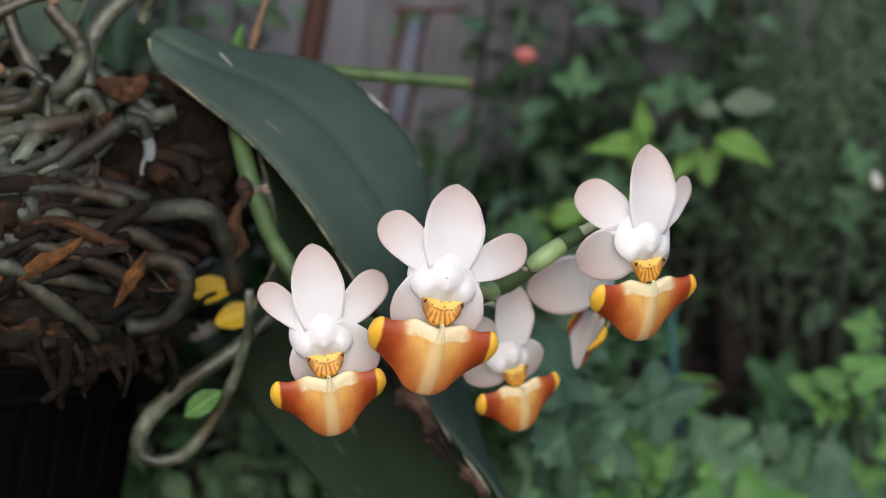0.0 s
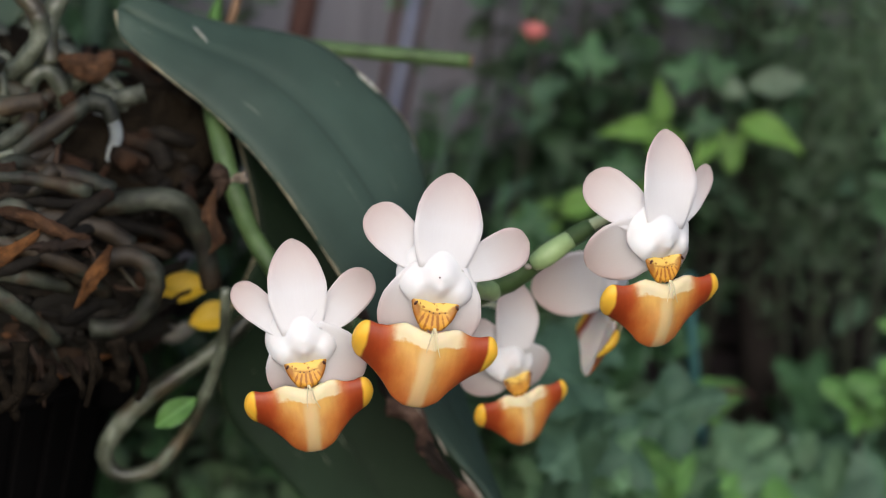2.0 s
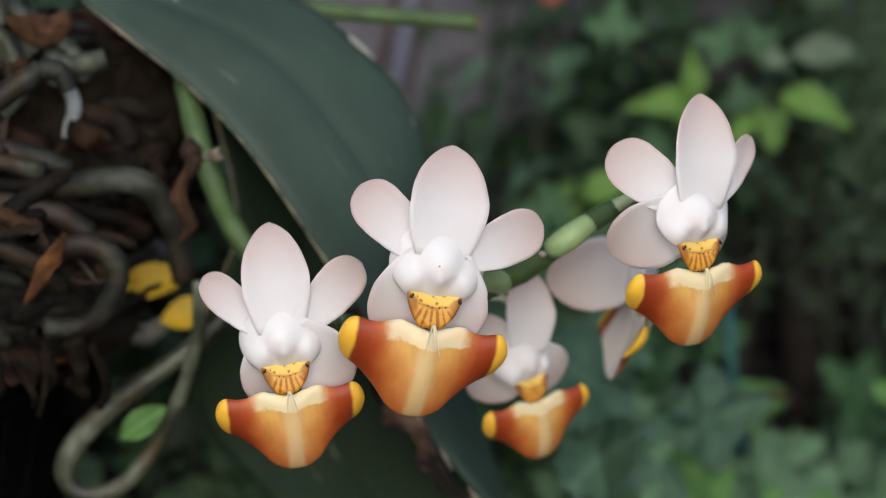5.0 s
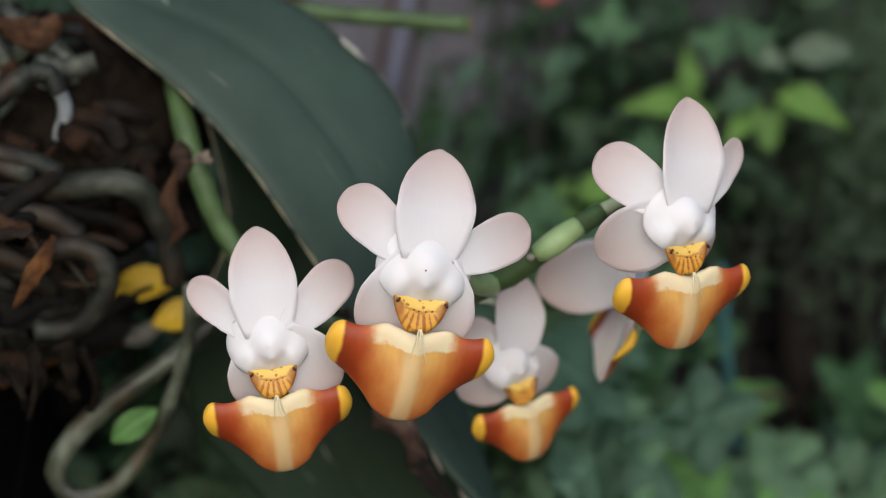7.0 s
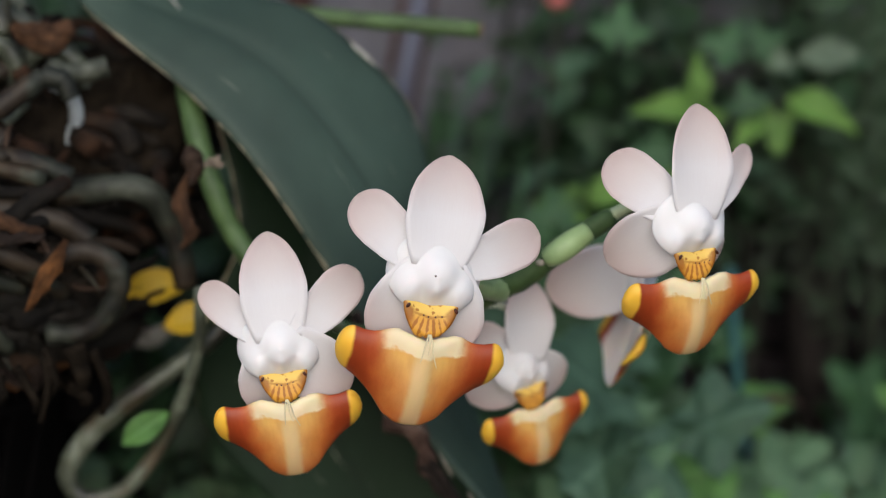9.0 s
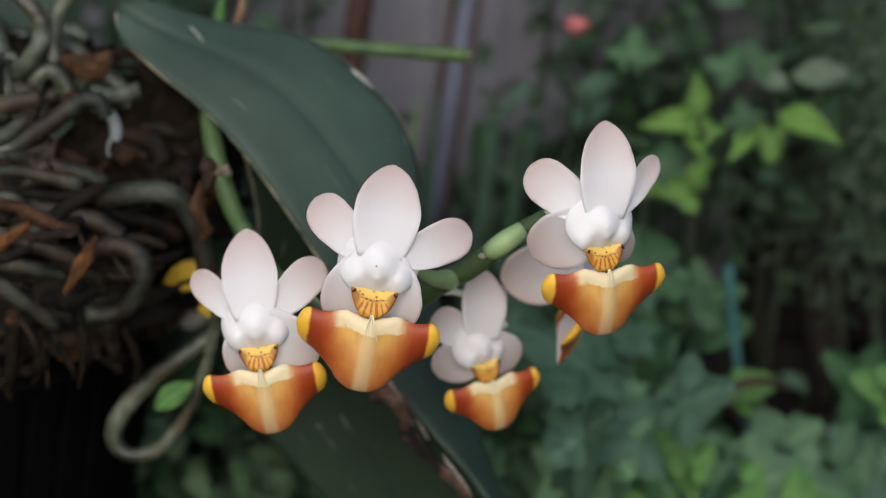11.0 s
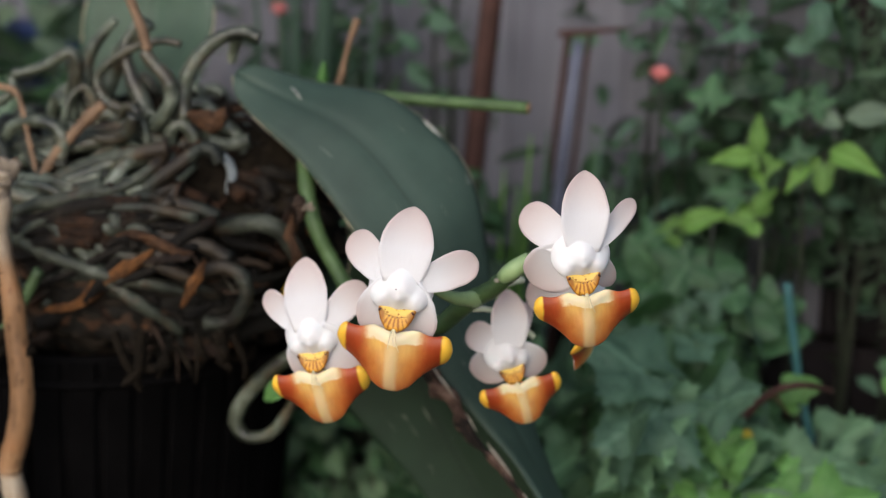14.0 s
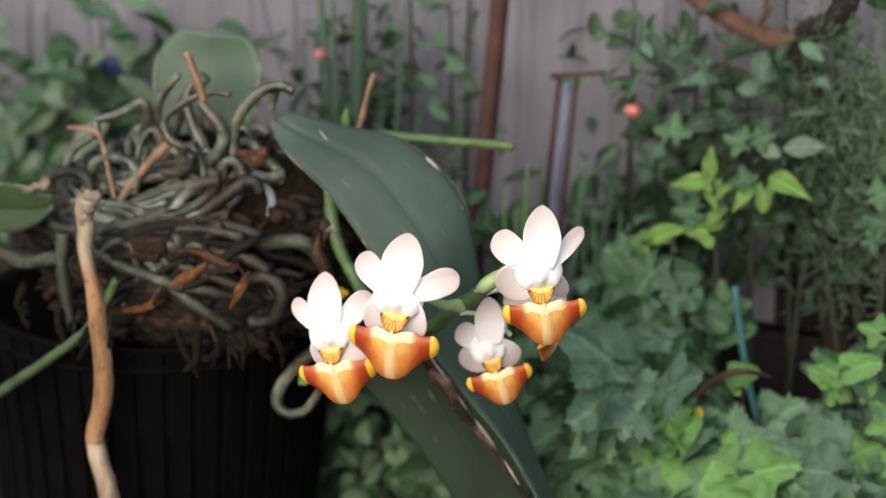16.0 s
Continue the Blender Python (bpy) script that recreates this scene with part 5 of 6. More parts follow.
# ---- things along the fence ----
stick("pole", "rusty brown steel pole standing before the fence", "pole", [(-37.5, 101.4, -2, 2.0), (-30.6, 101.4, 90, 2.0), (-23.8, 101.4, 180, 2.0), (-17.9, 101.4, 258, 2.0)], RUST, "", 14, 0.01)
frame_ob = thing("pipe_frame", "grey pipe with rusty uprights leaning on the fence", "frame", at=(-0.0081, 0.105, 0))
part("pipe", tube(bmesh.new(), [(-14.4, 0, -1, 1.0), (-7.0, 0, 90, 1.0), (0.4, 0, 180.0, 1.0)], 12, 5), PIPE, frame_ob, "grey pipe")
part("upright", tube(bmesh.new(), [(-16.7, 0.5, -1, 0.6), (-9.3, 0.5, 90, 0.6), (-1.8, 0.5, 181.5, 0.6)], 8, 5), RUST, frame_ob, "rusty upright bar")
part("upright", tube(bmesh.new(), [(-12.1, 0.5, -1, 0.45), (-4.9, 0.5, 90, 0.45), (2.2, 0.5, 181.5, 0.45)], 8, 5), RUST, frame_ob, "rusty upright bar")
part("crossbar", tube(bmesh.new(), [(-3.2, -0.5, 181.2, 0.7), (3, -0.5, 182.2, 0.5), (9, -0.5, 183.2, 0.4)], 10, 5), RUST, frame_ob, "rusty cross bar")
stick("garden_stake", "thin teal garden stake among the leaves", "stake", [(58, 84, -1, 0.75), (50, 85.5, 90, 0.75), (40.8, 86.5, 128, 0.75), (37.2, 86.8, 145.8, 0.75)], TEAL, "", 10, 0.0)
tree = thing("tree", "small tree with curved brown branches before the fence", "tree", at=(0, 0, 0))
part("trunk", tube(bmesh.new(), [(60, 113, -1, 3.6), (56, 113, 100, 3.4), (50, 111, 150, 3.2), (44, 110, 180, 3.0), (42.1, 110, 193.4, 3.0), (47.5, 110, 197.4, 2.8), (51.4, 110, 206.1, 2.6), (56, 112, 240, 2.2)], 10, 7, 0.1, 5), TRUNK, tree)
part("branch", tube(bmesh.new(), [(41.9, 110.0, 193.7, 2.20), (38.5, 110.0, 192.6, 2.15), (33.8, 110.0, 193.3, 2.10), (29.0, 110.0, 194.8, 2.05), (24.2, 110.0, 197.0, 2.00), (18.1, 110.0, 200.1, 1.95), (9.4, 110.0, 205.1, 1.90)], 10, 7, 0.1, 6), BRANCH, tree)
part("branch", tube(bmesh.new(), [(31, 110, 194.3, 0.9), (33.5, 109.5, 199, 0.7), (33, 109, 208, 0.5)], 7, 6, 0.1, 9), BRANCH, tree)
stick("brown_stem", "bent brown woody stem over the ground plants", "stem", [(26, 74, 98, 1.0), (33.7, 72, 122.6, 0.75), (35.5, 72, 126.8, 0.70), (38.2, 72, 130.1, 0.65), (41.5, 72, 132.3, 0.60), (45.0, 74, 132.6, 0.5), (48, 79, 130.5, 0.4)], RUST, "", 9, 0.1, 7)
stick("wire", "thin grey wire hanging before the fence", "wire", [(-92, 110, 214, 0.3), (-86.3, 110, 193, 0.3), (-81, 110, 177.5, 0.3), (-78, 110, 165, 0.3)], PIPE, "", 5, 0.0)
tray = new("blue_crate", mesh_of("blue_crate", box(bmesh.new(), -135, -104, 114, 121, 0, 171, 1.5), BLUE))
tagged(tray, "dark blue plastic crate half hidden by leaves", "crate")


ROOTED = -0.0032  # planting depth


# ---- leaf shapes, one metre long along +y, face to +z ----
def leaf_mesh(name, outline, mat, arch=0.18, fold=0.12):
    """outline: rows of half width and place along the leaf."""
    bm = bmesh.new()
    rows = []
    for w, y in outline:
        z = arch * (y - y * y) * 2
        rows.append([bm.verts.new((s * w, y, z - (0 if s else fold * 0.35) + (abs(s) * fold * w * 1.2))) for s in (-1, -0.5, 0, 0.5, 1)])
    for a, b in zip(rows, rows[1:]):
        for k in range(4):
            bm.faces.new((a[k], a[k + 1], b[k + 1], b[k]))
    bmesh.ops.remove_doubles(bm, verts=bm.verts, dist=1e-4)
    smooth(bm)
    return mesh_of(name, bm, mat)


def lobed_mesh(name, mat, lobes=5, depth=0.42, teeth=0.09, cup=0.16):
    """A palmate leaf with toothed lobes."""
    bm = bmesh.new()
    centre = bm.verts.new((0, 0.28, -0.03))
    n = 61
    inner, outer = [], []
    for k in range(n):
        a = math.radians(-160 + 320 * k / (n - 1))
        lobe = 1 - abs(math.sin(lobes * a / 2 * 0.9)) ** 1.5
        r = (0.36 + 0.22 * math.cos(a / 1.6)) * (1 - depth + depth * lobe) + teeth * (0.5 if k % 2 else -0.3) * lobe
        x, y = r * math.sin(a), 0.28 + r * math.cos(a)
        z = -cup * r * r * 1.5 + 0.1 * lobe * r
        inner.append(bm.verts.new((x * 0.55, 0.28 + (y - 0.28) * 0.55, 0.06 * lobe - 0.02)))
        outer.append(bm.verts.new((x, y, z)))
    for k in range(n - 1):
        bm.faces.new((centre, inner[k + 1], inner[k]))
        bm.faces.new((inner[k], inner[k + 1], outer[k + 1], outer[k]))
    smooth(bm)
    return mesh_of(name, bm, mat)


OVATE = [(0.004, 0), (0.11, 0.1), (0.21, 0.25), (0.26, 0.42), (0.24, 0.6), (0.17, 0.78), (0.08, 0.92), (0.002, 1)]
NARROW = [(0.004, 0), (0.07, 0.12), (0.12, 0.35), (0.12, 0.6), (0.07, 0.85), (0.002, 1)]


def toward(rng, up=0.6, face=0.5, spread=0.55):
    """A leaf's turn: face up and out to -y by chance amounts."""
    n = Vector((rng.gauss(0, spread), -face + rng.gauss(0, spread), up + rng.gauss(0, spread * 0.5))).normalized()
    y = Vector((rng.gauss(0, 1), rng.gauss(-0.3, 0.6), rng.gauss(-0.25, 0.6)))
    y = (y - n * y.dot(n)).normalized()
    x = y.cross(n)
    return Matrix((x, y, n)).transposed().to_4x4()


def plant(name, label, category, base, tips, leaves, count, size, seed, spread=9.0, group="", face=0.5, up=0.6, along=(0.35, 1.0), stem_r=0.7):
    """Stems from the soil to the tips, with leaves along their upper reach."""
    rng = random.Random(seed)
    ob = thing(name, label, category, group, (base[0] * MM, base[1] * MM, ROOTED))
    for i, tip in enumerate(tips):
        d = Vector(tip) - Vector((base[0], base[1], 0))
        b = Vector((rng.uniform(-4, 4), rng.uniform(-3, 3), -1))
        mid = d * 0.55 + Vector((rng.uniform(-5, 5), rng.uniform(-4, 4), 0))
        rows = [(*b, stem_r * 1.3), (*mid, stem_r), (*(d * 0.85 + (mid - d * 0.55) * 0.3), stem_r * 0.7), (*d, stem_r * 0.4)]
        part("stem", tube(bmesh.new(), rows, 6, 4, 0.06, seed + i), GREEN_TWIG, ob)
        path = spline(rows, 8)
        for _ in range(count):
            s = rng.uniform(*along)
            p = path[min(int(s * (len(path) - 1)), len(path) - 1)][:3]
            k = size * rng.uniform(0.6, 1.25)
            off = Vector((rng.gauss(0, spread), rng.gauss(0, spread * 0.55), rng.gauss(0, spread * 0.7)))
            m = Matrix.Translation((Vector(p) + off) * MM) @ toward(rng, up, face) @ Matrix.Diagonal((k * MM, k * MM, k * MM, 1))
            share("leaf", rng.choice(leaves), ob, m)
    return ob


ROSE = [leaf_mesh("leaf", OVATE, LEAF_DARK), leaf_mesh("leaf", NARROW, LEAF_DARK)]
HAZY = [leaf_mesh("leaf", OVATE, LEAF_BLUE, 0.2, 0.15)]
ROUND = [leaf_mesh("leaf", OVATE, LEAF_MID, 0.1, 0.2), leaf_mesh("leaf", OVATE, LEAF_GROUND, 0.2, 0.1)]
SMALL = [leaf_mesh("leaf", OVATE, LEAF_SMALL, 0.15, 0.15), leaf_mesh("leaf", OVATE, LEAF_MID, 0.1, 0.2), lobed_mesh("leaf", LEAF_SMALL, 3, 0.3)]
LOBED = [lobed_mesh("leaf", LEAF_MID), lobed_mesh("leaf", LEAF_BLUE, 5, 0.35), lobed_mesh("leaf", LEAF_MID, 3, 0.3)]
LOBED_DARK = [lobed_mesh("leaf", LEAF_GROUND, 5, 0.3), lobed_mesh("leaf", LEAF_GROUND, 5, 0.4, 0.12), lobed_mesh("leaf", LEAF_BLUE, 5, 0.35)]
BIG_LIGHT = [lobed_mesh("leaf", LEAF_BRIGHT, 5, 0.42, 0.1), lobed_mesh("leaf", LEAF_BRIGHT, 3, 0.38, 0.1)]

# bright young leaves, right of the orchid
BROAD = [(0.004, 0), (0.11, 0.08), (0.2, 0.2), (0.225, 0.34), (0.19, 0.52), (0.12, 0.72), (0.055, 0.88), (0.002, 1)]
KINDS = {"light": BIG_LIGHT[0], "young": lobed_mesh("leaf", LEAF_YOUNG, 3, 0.55, 0.06, 0.3), "shoot": leaf_mesh("leaf", BROAD, LEAF_YOUNG, 0.3, 0.3), "mid": LOBED[0], "pale": leaf_mesh("leaf", OVATE, LEAF_PALE, 0.15, 0.1), "white": leaf_mesh("leaf", OVATE, LITTER)}


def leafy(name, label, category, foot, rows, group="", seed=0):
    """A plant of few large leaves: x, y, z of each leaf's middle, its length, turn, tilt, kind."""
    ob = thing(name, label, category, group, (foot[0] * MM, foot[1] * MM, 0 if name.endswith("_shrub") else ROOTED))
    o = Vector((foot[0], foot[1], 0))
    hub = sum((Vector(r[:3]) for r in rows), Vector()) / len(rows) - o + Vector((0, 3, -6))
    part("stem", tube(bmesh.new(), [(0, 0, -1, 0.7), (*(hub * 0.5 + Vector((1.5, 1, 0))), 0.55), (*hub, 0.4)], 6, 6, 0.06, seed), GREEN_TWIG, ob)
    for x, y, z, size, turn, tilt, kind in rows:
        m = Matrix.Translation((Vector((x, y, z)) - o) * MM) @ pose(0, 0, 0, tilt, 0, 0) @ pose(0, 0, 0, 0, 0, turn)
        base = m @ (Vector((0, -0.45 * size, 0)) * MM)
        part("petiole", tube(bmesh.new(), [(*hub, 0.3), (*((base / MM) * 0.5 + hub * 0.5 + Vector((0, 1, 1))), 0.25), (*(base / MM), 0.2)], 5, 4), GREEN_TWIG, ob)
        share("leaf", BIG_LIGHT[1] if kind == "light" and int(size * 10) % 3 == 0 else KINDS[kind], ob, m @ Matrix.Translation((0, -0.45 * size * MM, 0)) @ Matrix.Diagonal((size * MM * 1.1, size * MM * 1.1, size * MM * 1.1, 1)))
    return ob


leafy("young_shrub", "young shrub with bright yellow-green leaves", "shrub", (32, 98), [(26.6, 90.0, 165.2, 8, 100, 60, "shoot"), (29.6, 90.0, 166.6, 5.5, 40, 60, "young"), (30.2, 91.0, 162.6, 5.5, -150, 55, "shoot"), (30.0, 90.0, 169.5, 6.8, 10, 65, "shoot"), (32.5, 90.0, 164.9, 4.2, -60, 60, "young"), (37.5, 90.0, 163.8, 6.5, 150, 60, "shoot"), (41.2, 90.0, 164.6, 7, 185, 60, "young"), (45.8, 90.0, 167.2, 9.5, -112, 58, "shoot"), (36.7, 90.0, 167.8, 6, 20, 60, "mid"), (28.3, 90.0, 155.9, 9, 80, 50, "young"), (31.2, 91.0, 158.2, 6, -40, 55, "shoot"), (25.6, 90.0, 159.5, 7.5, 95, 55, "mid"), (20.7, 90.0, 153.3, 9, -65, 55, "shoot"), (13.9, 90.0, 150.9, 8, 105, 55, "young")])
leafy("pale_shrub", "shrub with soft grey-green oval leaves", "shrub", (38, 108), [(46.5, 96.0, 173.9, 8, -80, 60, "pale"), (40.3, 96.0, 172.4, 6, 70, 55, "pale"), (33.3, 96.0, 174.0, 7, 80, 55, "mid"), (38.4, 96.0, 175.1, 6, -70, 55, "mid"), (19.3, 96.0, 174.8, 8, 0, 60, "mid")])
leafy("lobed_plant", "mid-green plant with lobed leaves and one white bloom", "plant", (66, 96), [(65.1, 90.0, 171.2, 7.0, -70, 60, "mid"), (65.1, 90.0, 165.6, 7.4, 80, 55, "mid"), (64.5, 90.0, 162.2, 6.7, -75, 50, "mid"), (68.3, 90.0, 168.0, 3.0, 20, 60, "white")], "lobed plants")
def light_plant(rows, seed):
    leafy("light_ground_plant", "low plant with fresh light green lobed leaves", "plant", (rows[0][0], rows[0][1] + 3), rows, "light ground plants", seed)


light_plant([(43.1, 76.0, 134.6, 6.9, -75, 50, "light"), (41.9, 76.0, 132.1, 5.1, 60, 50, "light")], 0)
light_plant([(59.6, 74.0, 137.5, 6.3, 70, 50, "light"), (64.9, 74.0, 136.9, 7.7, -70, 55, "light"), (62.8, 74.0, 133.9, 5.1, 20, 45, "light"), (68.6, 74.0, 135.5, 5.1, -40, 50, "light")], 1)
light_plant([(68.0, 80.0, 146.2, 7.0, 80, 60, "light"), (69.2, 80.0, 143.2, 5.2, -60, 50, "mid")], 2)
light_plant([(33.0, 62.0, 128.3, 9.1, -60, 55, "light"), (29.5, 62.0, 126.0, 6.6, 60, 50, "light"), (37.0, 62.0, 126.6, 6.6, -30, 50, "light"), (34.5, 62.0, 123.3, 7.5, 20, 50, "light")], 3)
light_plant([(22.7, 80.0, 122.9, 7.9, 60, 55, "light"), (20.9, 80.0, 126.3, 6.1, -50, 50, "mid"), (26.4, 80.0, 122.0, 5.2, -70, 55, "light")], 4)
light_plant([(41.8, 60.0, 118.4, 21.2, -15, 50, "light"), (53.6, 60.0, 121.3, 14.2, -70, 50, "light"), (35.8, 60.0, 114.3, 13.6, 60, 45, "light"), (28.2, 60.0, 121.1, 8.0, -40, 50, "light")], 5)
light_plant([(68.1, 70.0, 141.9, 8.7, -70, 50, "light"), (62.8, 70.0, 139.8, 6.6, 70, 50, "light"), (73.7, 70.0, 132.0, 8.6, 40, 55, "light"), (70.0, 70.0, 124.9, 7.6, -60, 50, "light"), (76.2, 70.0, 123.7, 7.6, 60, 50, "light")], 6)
# dark shrubs before the fence
for i, (bx, tips) in enumerate(((14, [(4, 112, 205), (12, 108, 190), (18, 112, 202), (26, 110, 200)]), (40, [(30, 112, 186), (38, 109, 205), (46, 112, 190), (54, 110, 199)]), (68, [(60, 112, 200), (68, 110, 185), (74, 112, 197), (84, 110, 195)]))):
    plant("dark_shrub", "tall dark green leafy shrub before the fence", "shrub", (bx, 114), tips, ROSE + HAZY, (44, 46, 34)[i], 7, 30 + i, 9.0, "dark shrubs", along=(0.5, 1.0))
for i, (bx, tips) in enumerate(((24, [(16, 113, 168), (23, 112, 176), (30, 113, 164)]), (-4, [(-15, 112, 148), (-6, 112, 156), (4, 113, 158), (11, 112, 164)]))):
    plant("dark_shrub", "dark green leafy shrub low against the fence", "shrub", (bx, 116), tips, ROSE, 30, 8, 40 + i, 8.0, "dark shrubs", along=(0.7, 1.0))
plant("sparse_shrub", "sparse brown-stemmed shrub with few small leaves", "shrub", (-40, 110), [(-47, 108, 206), (-38, 110, 196), (-33, 109, 212)], ROSE + HAZY, 18, 6, 47, 4.5, along=(0.55, 1.0))
plant("sparse_shrub", "thin dusky shrub with small dull leaves before the fence", "shrub", (-60, 111), [(-74, 108, 186), (-64, 109, 192), (-56, 108, 184), (-49, 109, 190), (-52, 108, 176)], ROSE, 24, 5.5, 48, 5.0, along=(0.72, 1.0))
# lobed-leaf plants, mid height
for i, (bx, by, tips) in enumerate(((15, 88, [(10, 86, 156), (17, 84, 150), (24, 86, 158), (13, 84, 140)]), (24, 88, [(19, 86, 146), (27, 88, 150), (24, 86, 134)]))):
    plant("lobed_plant", "mid-green garden plant with lobed leaves", "plant", (bx, by), tips, LOBED, 13, 11, 50 + i, 4.8, "lobed plants", along=(0.6, 1.0))
# low cover of large lobed leaves
for i, (bx, by, z) in enumerate(((2, 76, 118), (16, 74, 120), (32, 72, 122), (48, 70, 108), (68, 76, 118), (82, 78, 128), (10, 92, 126), (54, 92, 106), (74, 94, 126), (28, 60, 104), (50, 58, 108), (70, 60, 112), (45, 79, 119), (17, 64, 130), (9, 66, 123), (27, 68, 123))):
    plant("ground_cover", "low spreading plant with broad lobed green leaves", "plant", (bx, by), [(bx - 7, by, z), (bx + 6, by - 3, z + 4), (bx, by + 5, z + 6)], LOBED_DARK + LOBED[:1], 11, 19, 70 + i, 6.5, "ground cover plants", along=(0.7, 1.0), up=0.7, face=0.55)
plant("dark_shrub", "dark leafy shrub behind the pot", "shrub", (-56, 104), [(-61, 101, 178), (-53, 99, 168), (-46, 101, 160), (-58, 98, 150)], ROSE, 26, 9, 44, 5.5, "dark shrubs", along=(0.6, 1.0))
plant("dark_shrub", "dark green shrub filling the gap behind the orchid", "shrub", (-30, 90), [(-40, 86, 158), (-31, 84, 166), (-22, 86, 162), (-26, 84, 148)], ROSE + ROUND[:1], 24, 9, 45, 5.0, "dark shrubs", along=(0.6, 1.0))
# left background shrub
for i, (bx, tips) in enumerate(((-130, [(-142, 106, 186), (-134, 102, 178), (-126, 105, 192), (-120, 102, 170)]), (-108, [(-116, 104, 184), (-106, 102, 176), (-100, 106, 186), (-96, 104, 165)]), (-150, [(-160, 106, 180), (-152, 102, 165), (-146, 106, 190)]))):
    plant("broad_shrub", "shrub with broad oval green leaves near the fence", "shrub", (bx, 108), tips, ROUND + ROSE[:1] + HAZY + [KINDS["pale"]], 19, 11, 120 + i, 7.5, "broad shrubs", along=(0.55, 1.0))
# small plants low behind the pot
for i, (bx, by, z) in enumerate(((-44, 76, 112), (-30, 78, 118), (-20, 84, 112), (-56, 86, 116), (-8, 92, 122), (-36, 94, 130), (-70, 96, 130), (-36, 70, 106), (-26, 70, 112), (-16, 76, 104))):
    plant("small_plant", "small bushy green plant behind the pot", "plant", (bx, by), [(bx - 5, by, z), (bx + 4, by - 2, z - 6), (bx, by + 3, z + 4)], SMALL, 18, 7, 140 + i, 5.0, "small plants", along=(0.5, 1.0))


def strap_plant(label, base, blades, mat, seed):
    ob = thing("strap_plant", label, "plant", "strap-leaved plants", (base[0] * MM, base[1] * MM, ROOTED))
    for i, (x, y, z, w) in enumerate(blades):
        d = np.array((x - base[0], y - base[1], z))

        def shape(u, v):
            ww = w * min(1.0, 0.5 + v * 2) * max(0.03, 1 - v**5) ** 0.7
            c = d * v + np.array((0, 2.5, 0)) * math.sin(3 * v + i) + np.array((d[0] * 0.25 * (v * v - v), 0, 0))
            return (c[0] + u * ww, c[1] + 0.5 * abs(u) * ww, c[2])
        part("blade", sheet(bmesh.new(), shape, 4, 22, 0.35), mat, ob)


strap_plant("clump of upright strap-leaved green plants", (-58, 100), [(-67, 101, 215, 1.7), (-61, 99, 206, 1.6), (-54, 100, 222, 2.2), (-50, 102, 176, 1.5), (-72, 103, 188, 1.6), (-57, 104, 214, 1.2), (-46, 103, 200, 1.1)], LEAF_STRAP, 1)
strap_plant("pale green strap-leaved clump beside the pole", (-14, 100), [(-10.5, 98, 168, 1.6), (-15, 100, 158, 2.0), (-19, 101, 150, 1.6), (0, 99, 170, 1.3), (6, 100, 172, 1.3)], LEAF_STRAP, 2)
strap_plant("fresh yellow-green blades between the pole and the frame", (-20, 96), [(-12.6, 95, 167.5, 1.0), (-16.6, 95, 161.5, 0.8), (-14.0, 96, 158, 0.8)], LEAF_YOUNG, 3)
strap_plant("green arching blades beside the grey pipe", (7, 99), [(-2.2, 98, 168.2, 0.9), (2.4, 98, 162, 0.8), (8.5, 99, 159, 0.8)], LEAF_MID, 4)


def feathery(label, base, sprays, seed):
    """Fine needle foliage on arching sprays."""
    rng = random.Random(seed)
    ob = thing("feathery_plant", label, "plant", "feathery plants", (base[0] * MM, base[1] * MM, ROOTED))
    for i, (x, y, z) in enumerate(sprays):
        d = Vector((x - base[0], y - base[1], z))
        rows = [(0, 0, -1, 0.8), (*(d * 0.5 + Vector((3, -2, 12))), 0.6), (*d, 0.25)]
        spray = part("spray", tube(bmesh.new(), rows, 5, 10), GREEN_TWIG, ob)
        path = spline(rows, 20)
        verts, faces = [], []
        for _ in range(620):
            s = rng.uniform(0.78, 1.0)
            p = Vector(path[int(s * (len(path) - 1))][:3]) + Vector((rng.gauss(0, 5), rng.gauss(0, 3), rng.gauss(0, 5)))
            a = Vector((rng.gauss(0, 1), rng.gauss(0, 0.6), rng.gauss(-0.3, 1))).normalized() * rng.uniform(2, 5)
            b = a.cross(Vector((rng.gauss(0, 1), rng.gauss(0, 1), rng.gauss(0, 1)))).normalized() * 0.22
            k = len(verts)
            verts += [(p - b) * MM, (p + b) * MM, (p + a + b * 0.3) * MM, (p + a - b * 0.3) * MM]
            faces.append((k, k + 1, k + 2, k + 3))
        me = bpy.data.meshes.new("needles")
        me.from_pydata([tuple(v) for v in verts], [], faces)
        me.materials.append(LEAF_FERN)
        n = new("needles", me)
        n.parent = spray
        tagged(n, kind="stuff")


feathery("fine feathery green foliage at the fence", (72, 104), [(43, 103, 190), (49, 104, 203), (52, 102, 181), (57, 102, 194), (62, 104, 208), (74, 102, 198), (80, 104, 190), (88, 104, 205)], 9)


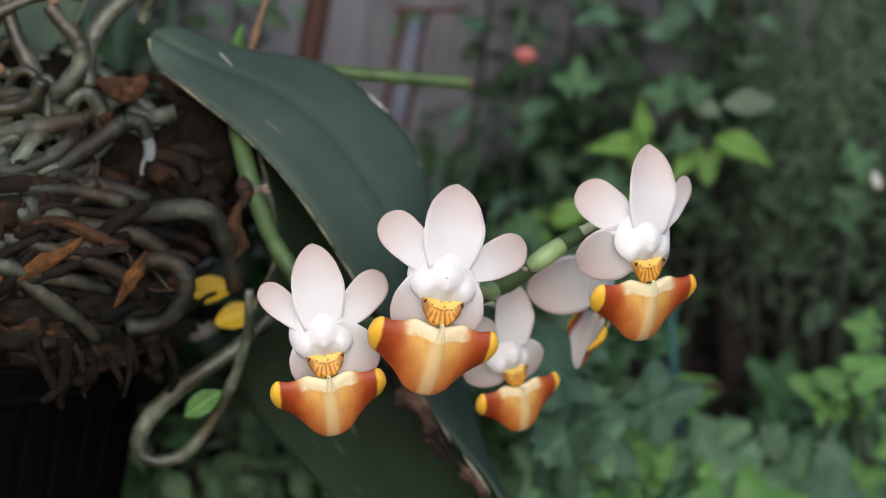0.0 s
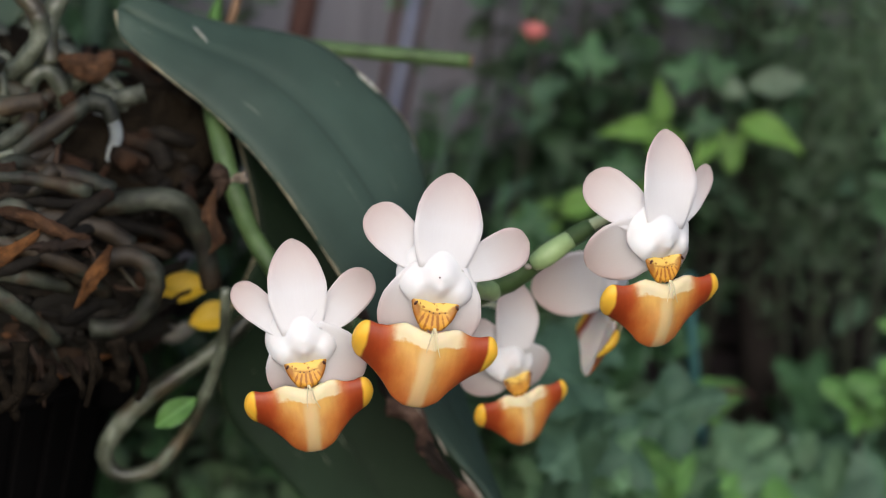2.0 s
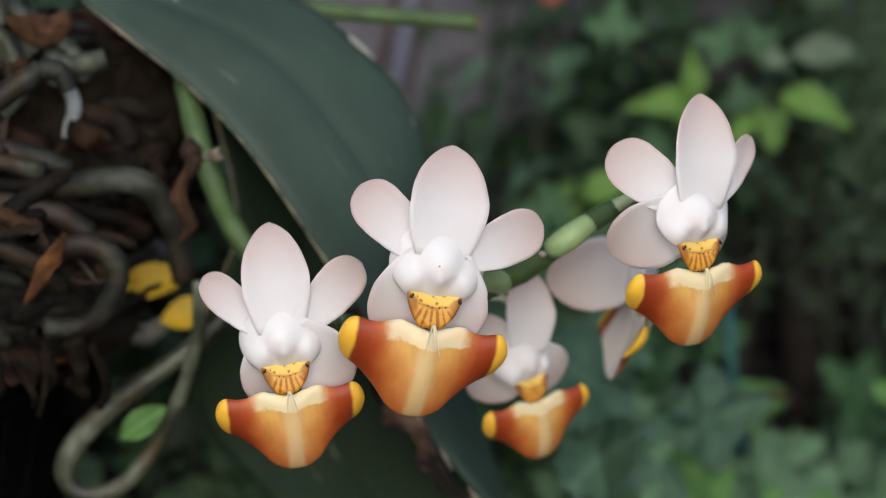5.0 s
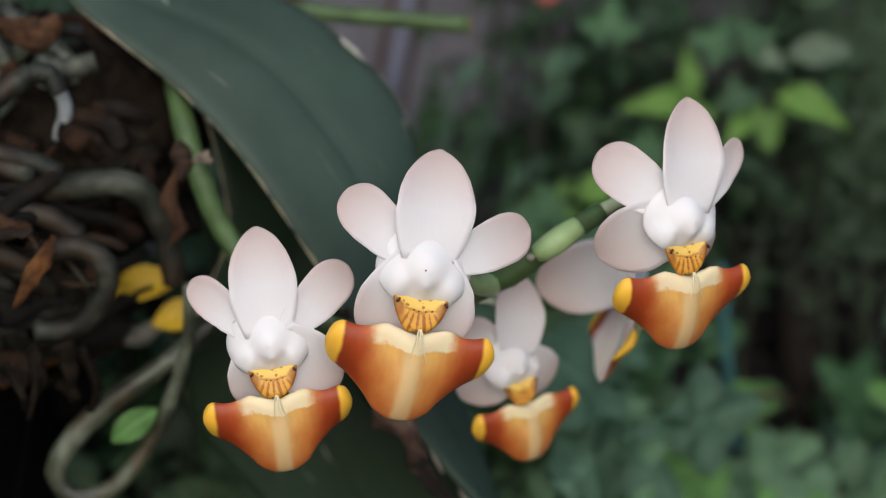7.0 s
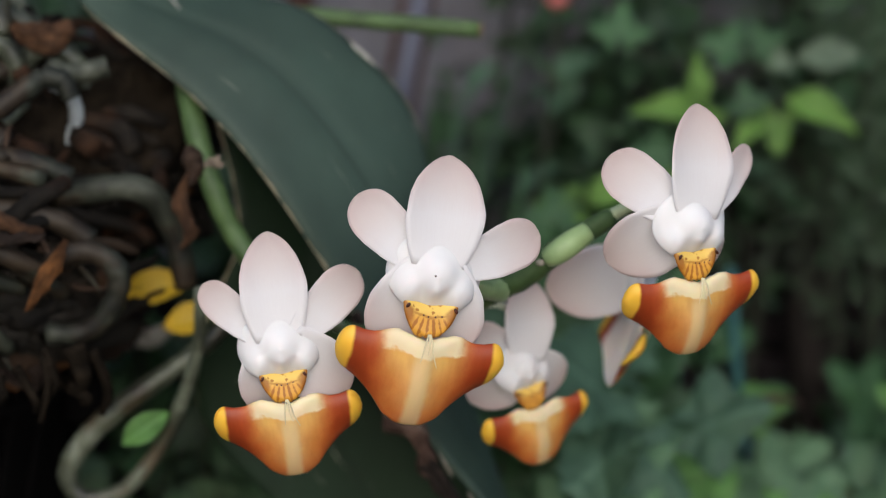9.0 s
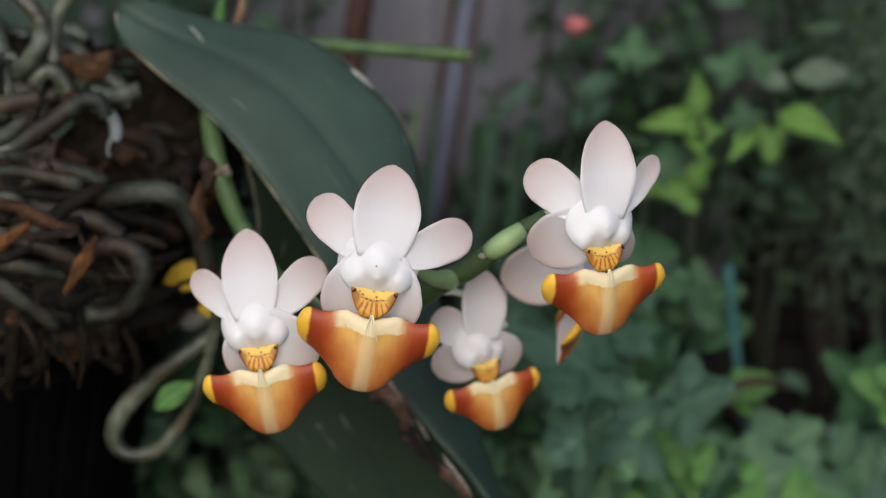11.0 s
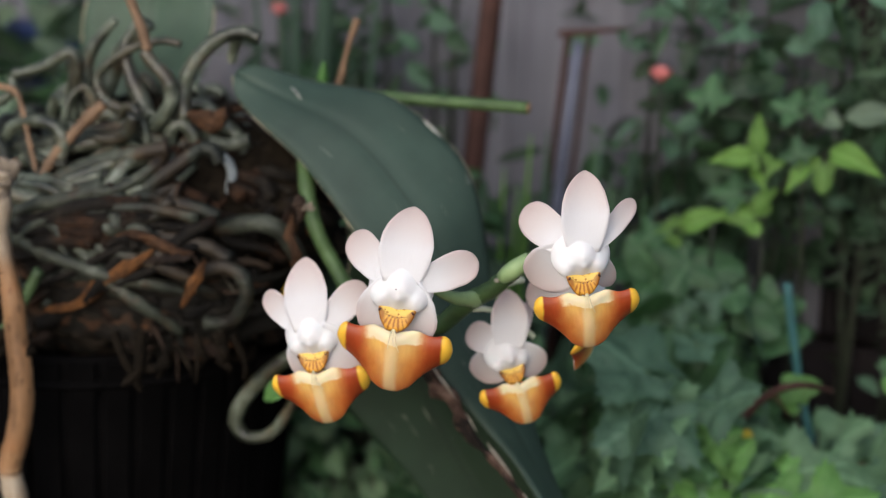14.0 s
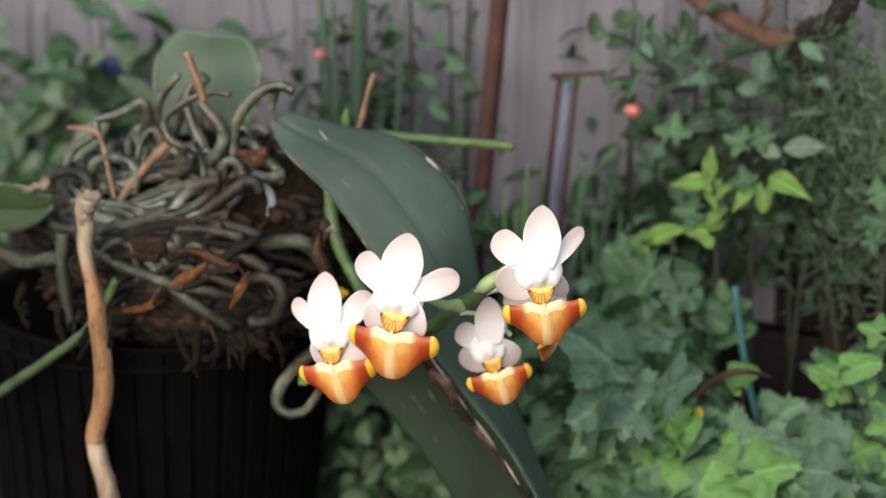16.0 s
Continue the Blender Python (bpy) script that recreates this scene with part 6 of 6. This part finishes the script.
def bloom(label, x, y, z, r, foot):
    """A small round double bloom on a thin stem."""
    ob = thing("pink_flower", label, "flower", "pink flowers", (foot[0] * MM, foot[1] * MM, ROOTED))
    dx, dy = x - foot[0], y - foot[1]
    part("stem", tube(bmesh.new(), [(0, 0, -1, 0.5), (dx * 0.6, dy * 0.6, z * 0.6, 0.45), (dx, dy, z - r * 0.6, 0.35)], 6, 6), GREEN_TWIG, ob)
    rng = random.Random(int(z))
    for k in range(14):
        a, b = 2.4 * k, 0.25 + 0.09 * k
        def shape(u, v):
            w = r * 0.55 * math.sin(math.pi * min(0.98, 0.15 + 0.75 * v))
            out = r * math.sin(b) * (0.3 + 0.7 * math.sin(1.6 * v))
            return (out * math.cos(a) - u * w * math.sin(a), out * math.sin(a) + u * w * math.cos(a), r * (1.5 * v - 0.7) * math.cos(b * 0.8))
        p = part("petal", sheet(bmesh.new(), shape, 4, 5, 0.2), PINK, ob)
        p.location = (dx * MM, dy * MM, z * MM)


bloom("small coral pink bloom on a thin stem", 10.4, 96, 180.6, 1.9, (14, 102))
bloom("small coral pink bloom on a slender stem", -62.8, 96, 185.4, 1.5, (-60, 100))


def yellow_leaf(x, y, z, k, turn, tilt):
    ob = new("yellow_leaf", leaf_mesh("yellow_leaf", OVATE, YELLOW, 0.3, 0.2))
    ob.matrix_basis = pose(x * MM, y * MM, z * MM, tilt, 0, 0) @ pose(0, 0, 0, 0, 0, turn) @ Matrix.Diagonal((k * MM, k * MM, k * MM, 1))
    tagged(ob, "fallen bright yellow leaf caught in the plants behind the pot", "leaf", "yellow leaves")


yellow_leaf(-35.2, 40, 145.2, 8.0, -72, 62)
yellow_leaf(-30.2, 40, 142.0, 7.2, -68, 62)
husk([(-35.2, 47, 138.0, 1.0), (-32.6, 47, 138.7, 1.4), (-30.2, 47, 139.6, 0.9)], "pale dry leaf caught behind the pot", LITTER, 7)
green = new("green_leaf", leaf_mesh("green_leaf", OVATE, LEAF_BRIGHT, 0.25, 0.2))
green.matrix_basis = pose(-0.0318, 0.0278, 0.1318, 66, 0, 0) @ pose(0, 0, 0, 0, 0, -48) @ Matrix.Diagonal((0.0062, 0.0062, 0.0062, 1))
tagged(green, "fresh light green leaf caught behind the hanging root loop", "leaf")
rng = random.Random(77)
for x, y, z in ((41, 78, 125), (47, 74, 119), (36, 72, 121), (53, 72, 118), (29, 80, 126), (65, 76, 129), (22, 82, 131), (50, 66, 112)):
    dead = new("dead_leaf", leaf_mesh("dead_leaf", OVATE, SHEATH if x % 3 else YELLOW, 0.3, 0.25))
    dead.matrix_basis = pose(x * MM, y * MM, z * MM, rng.uniform(10, 60), rng.uniform(-30, 30), rng.uniform(0, 360)) @ Matrix.Diagonal((0.0045, 0.0045, 0.0045, 1))
    tagged(dead, "withered yellow-brown leaf lying on the ground plants", "leaf", "withered leaves")
flakes("leaf_litter", "scattered pale and brown dry leaf litter on the soil", "leaf litter", LITTER, 240, 8, 4.0, lambda rng: (rng.uniform(-110, 90), rng.uniform(60, 118), 1.2))
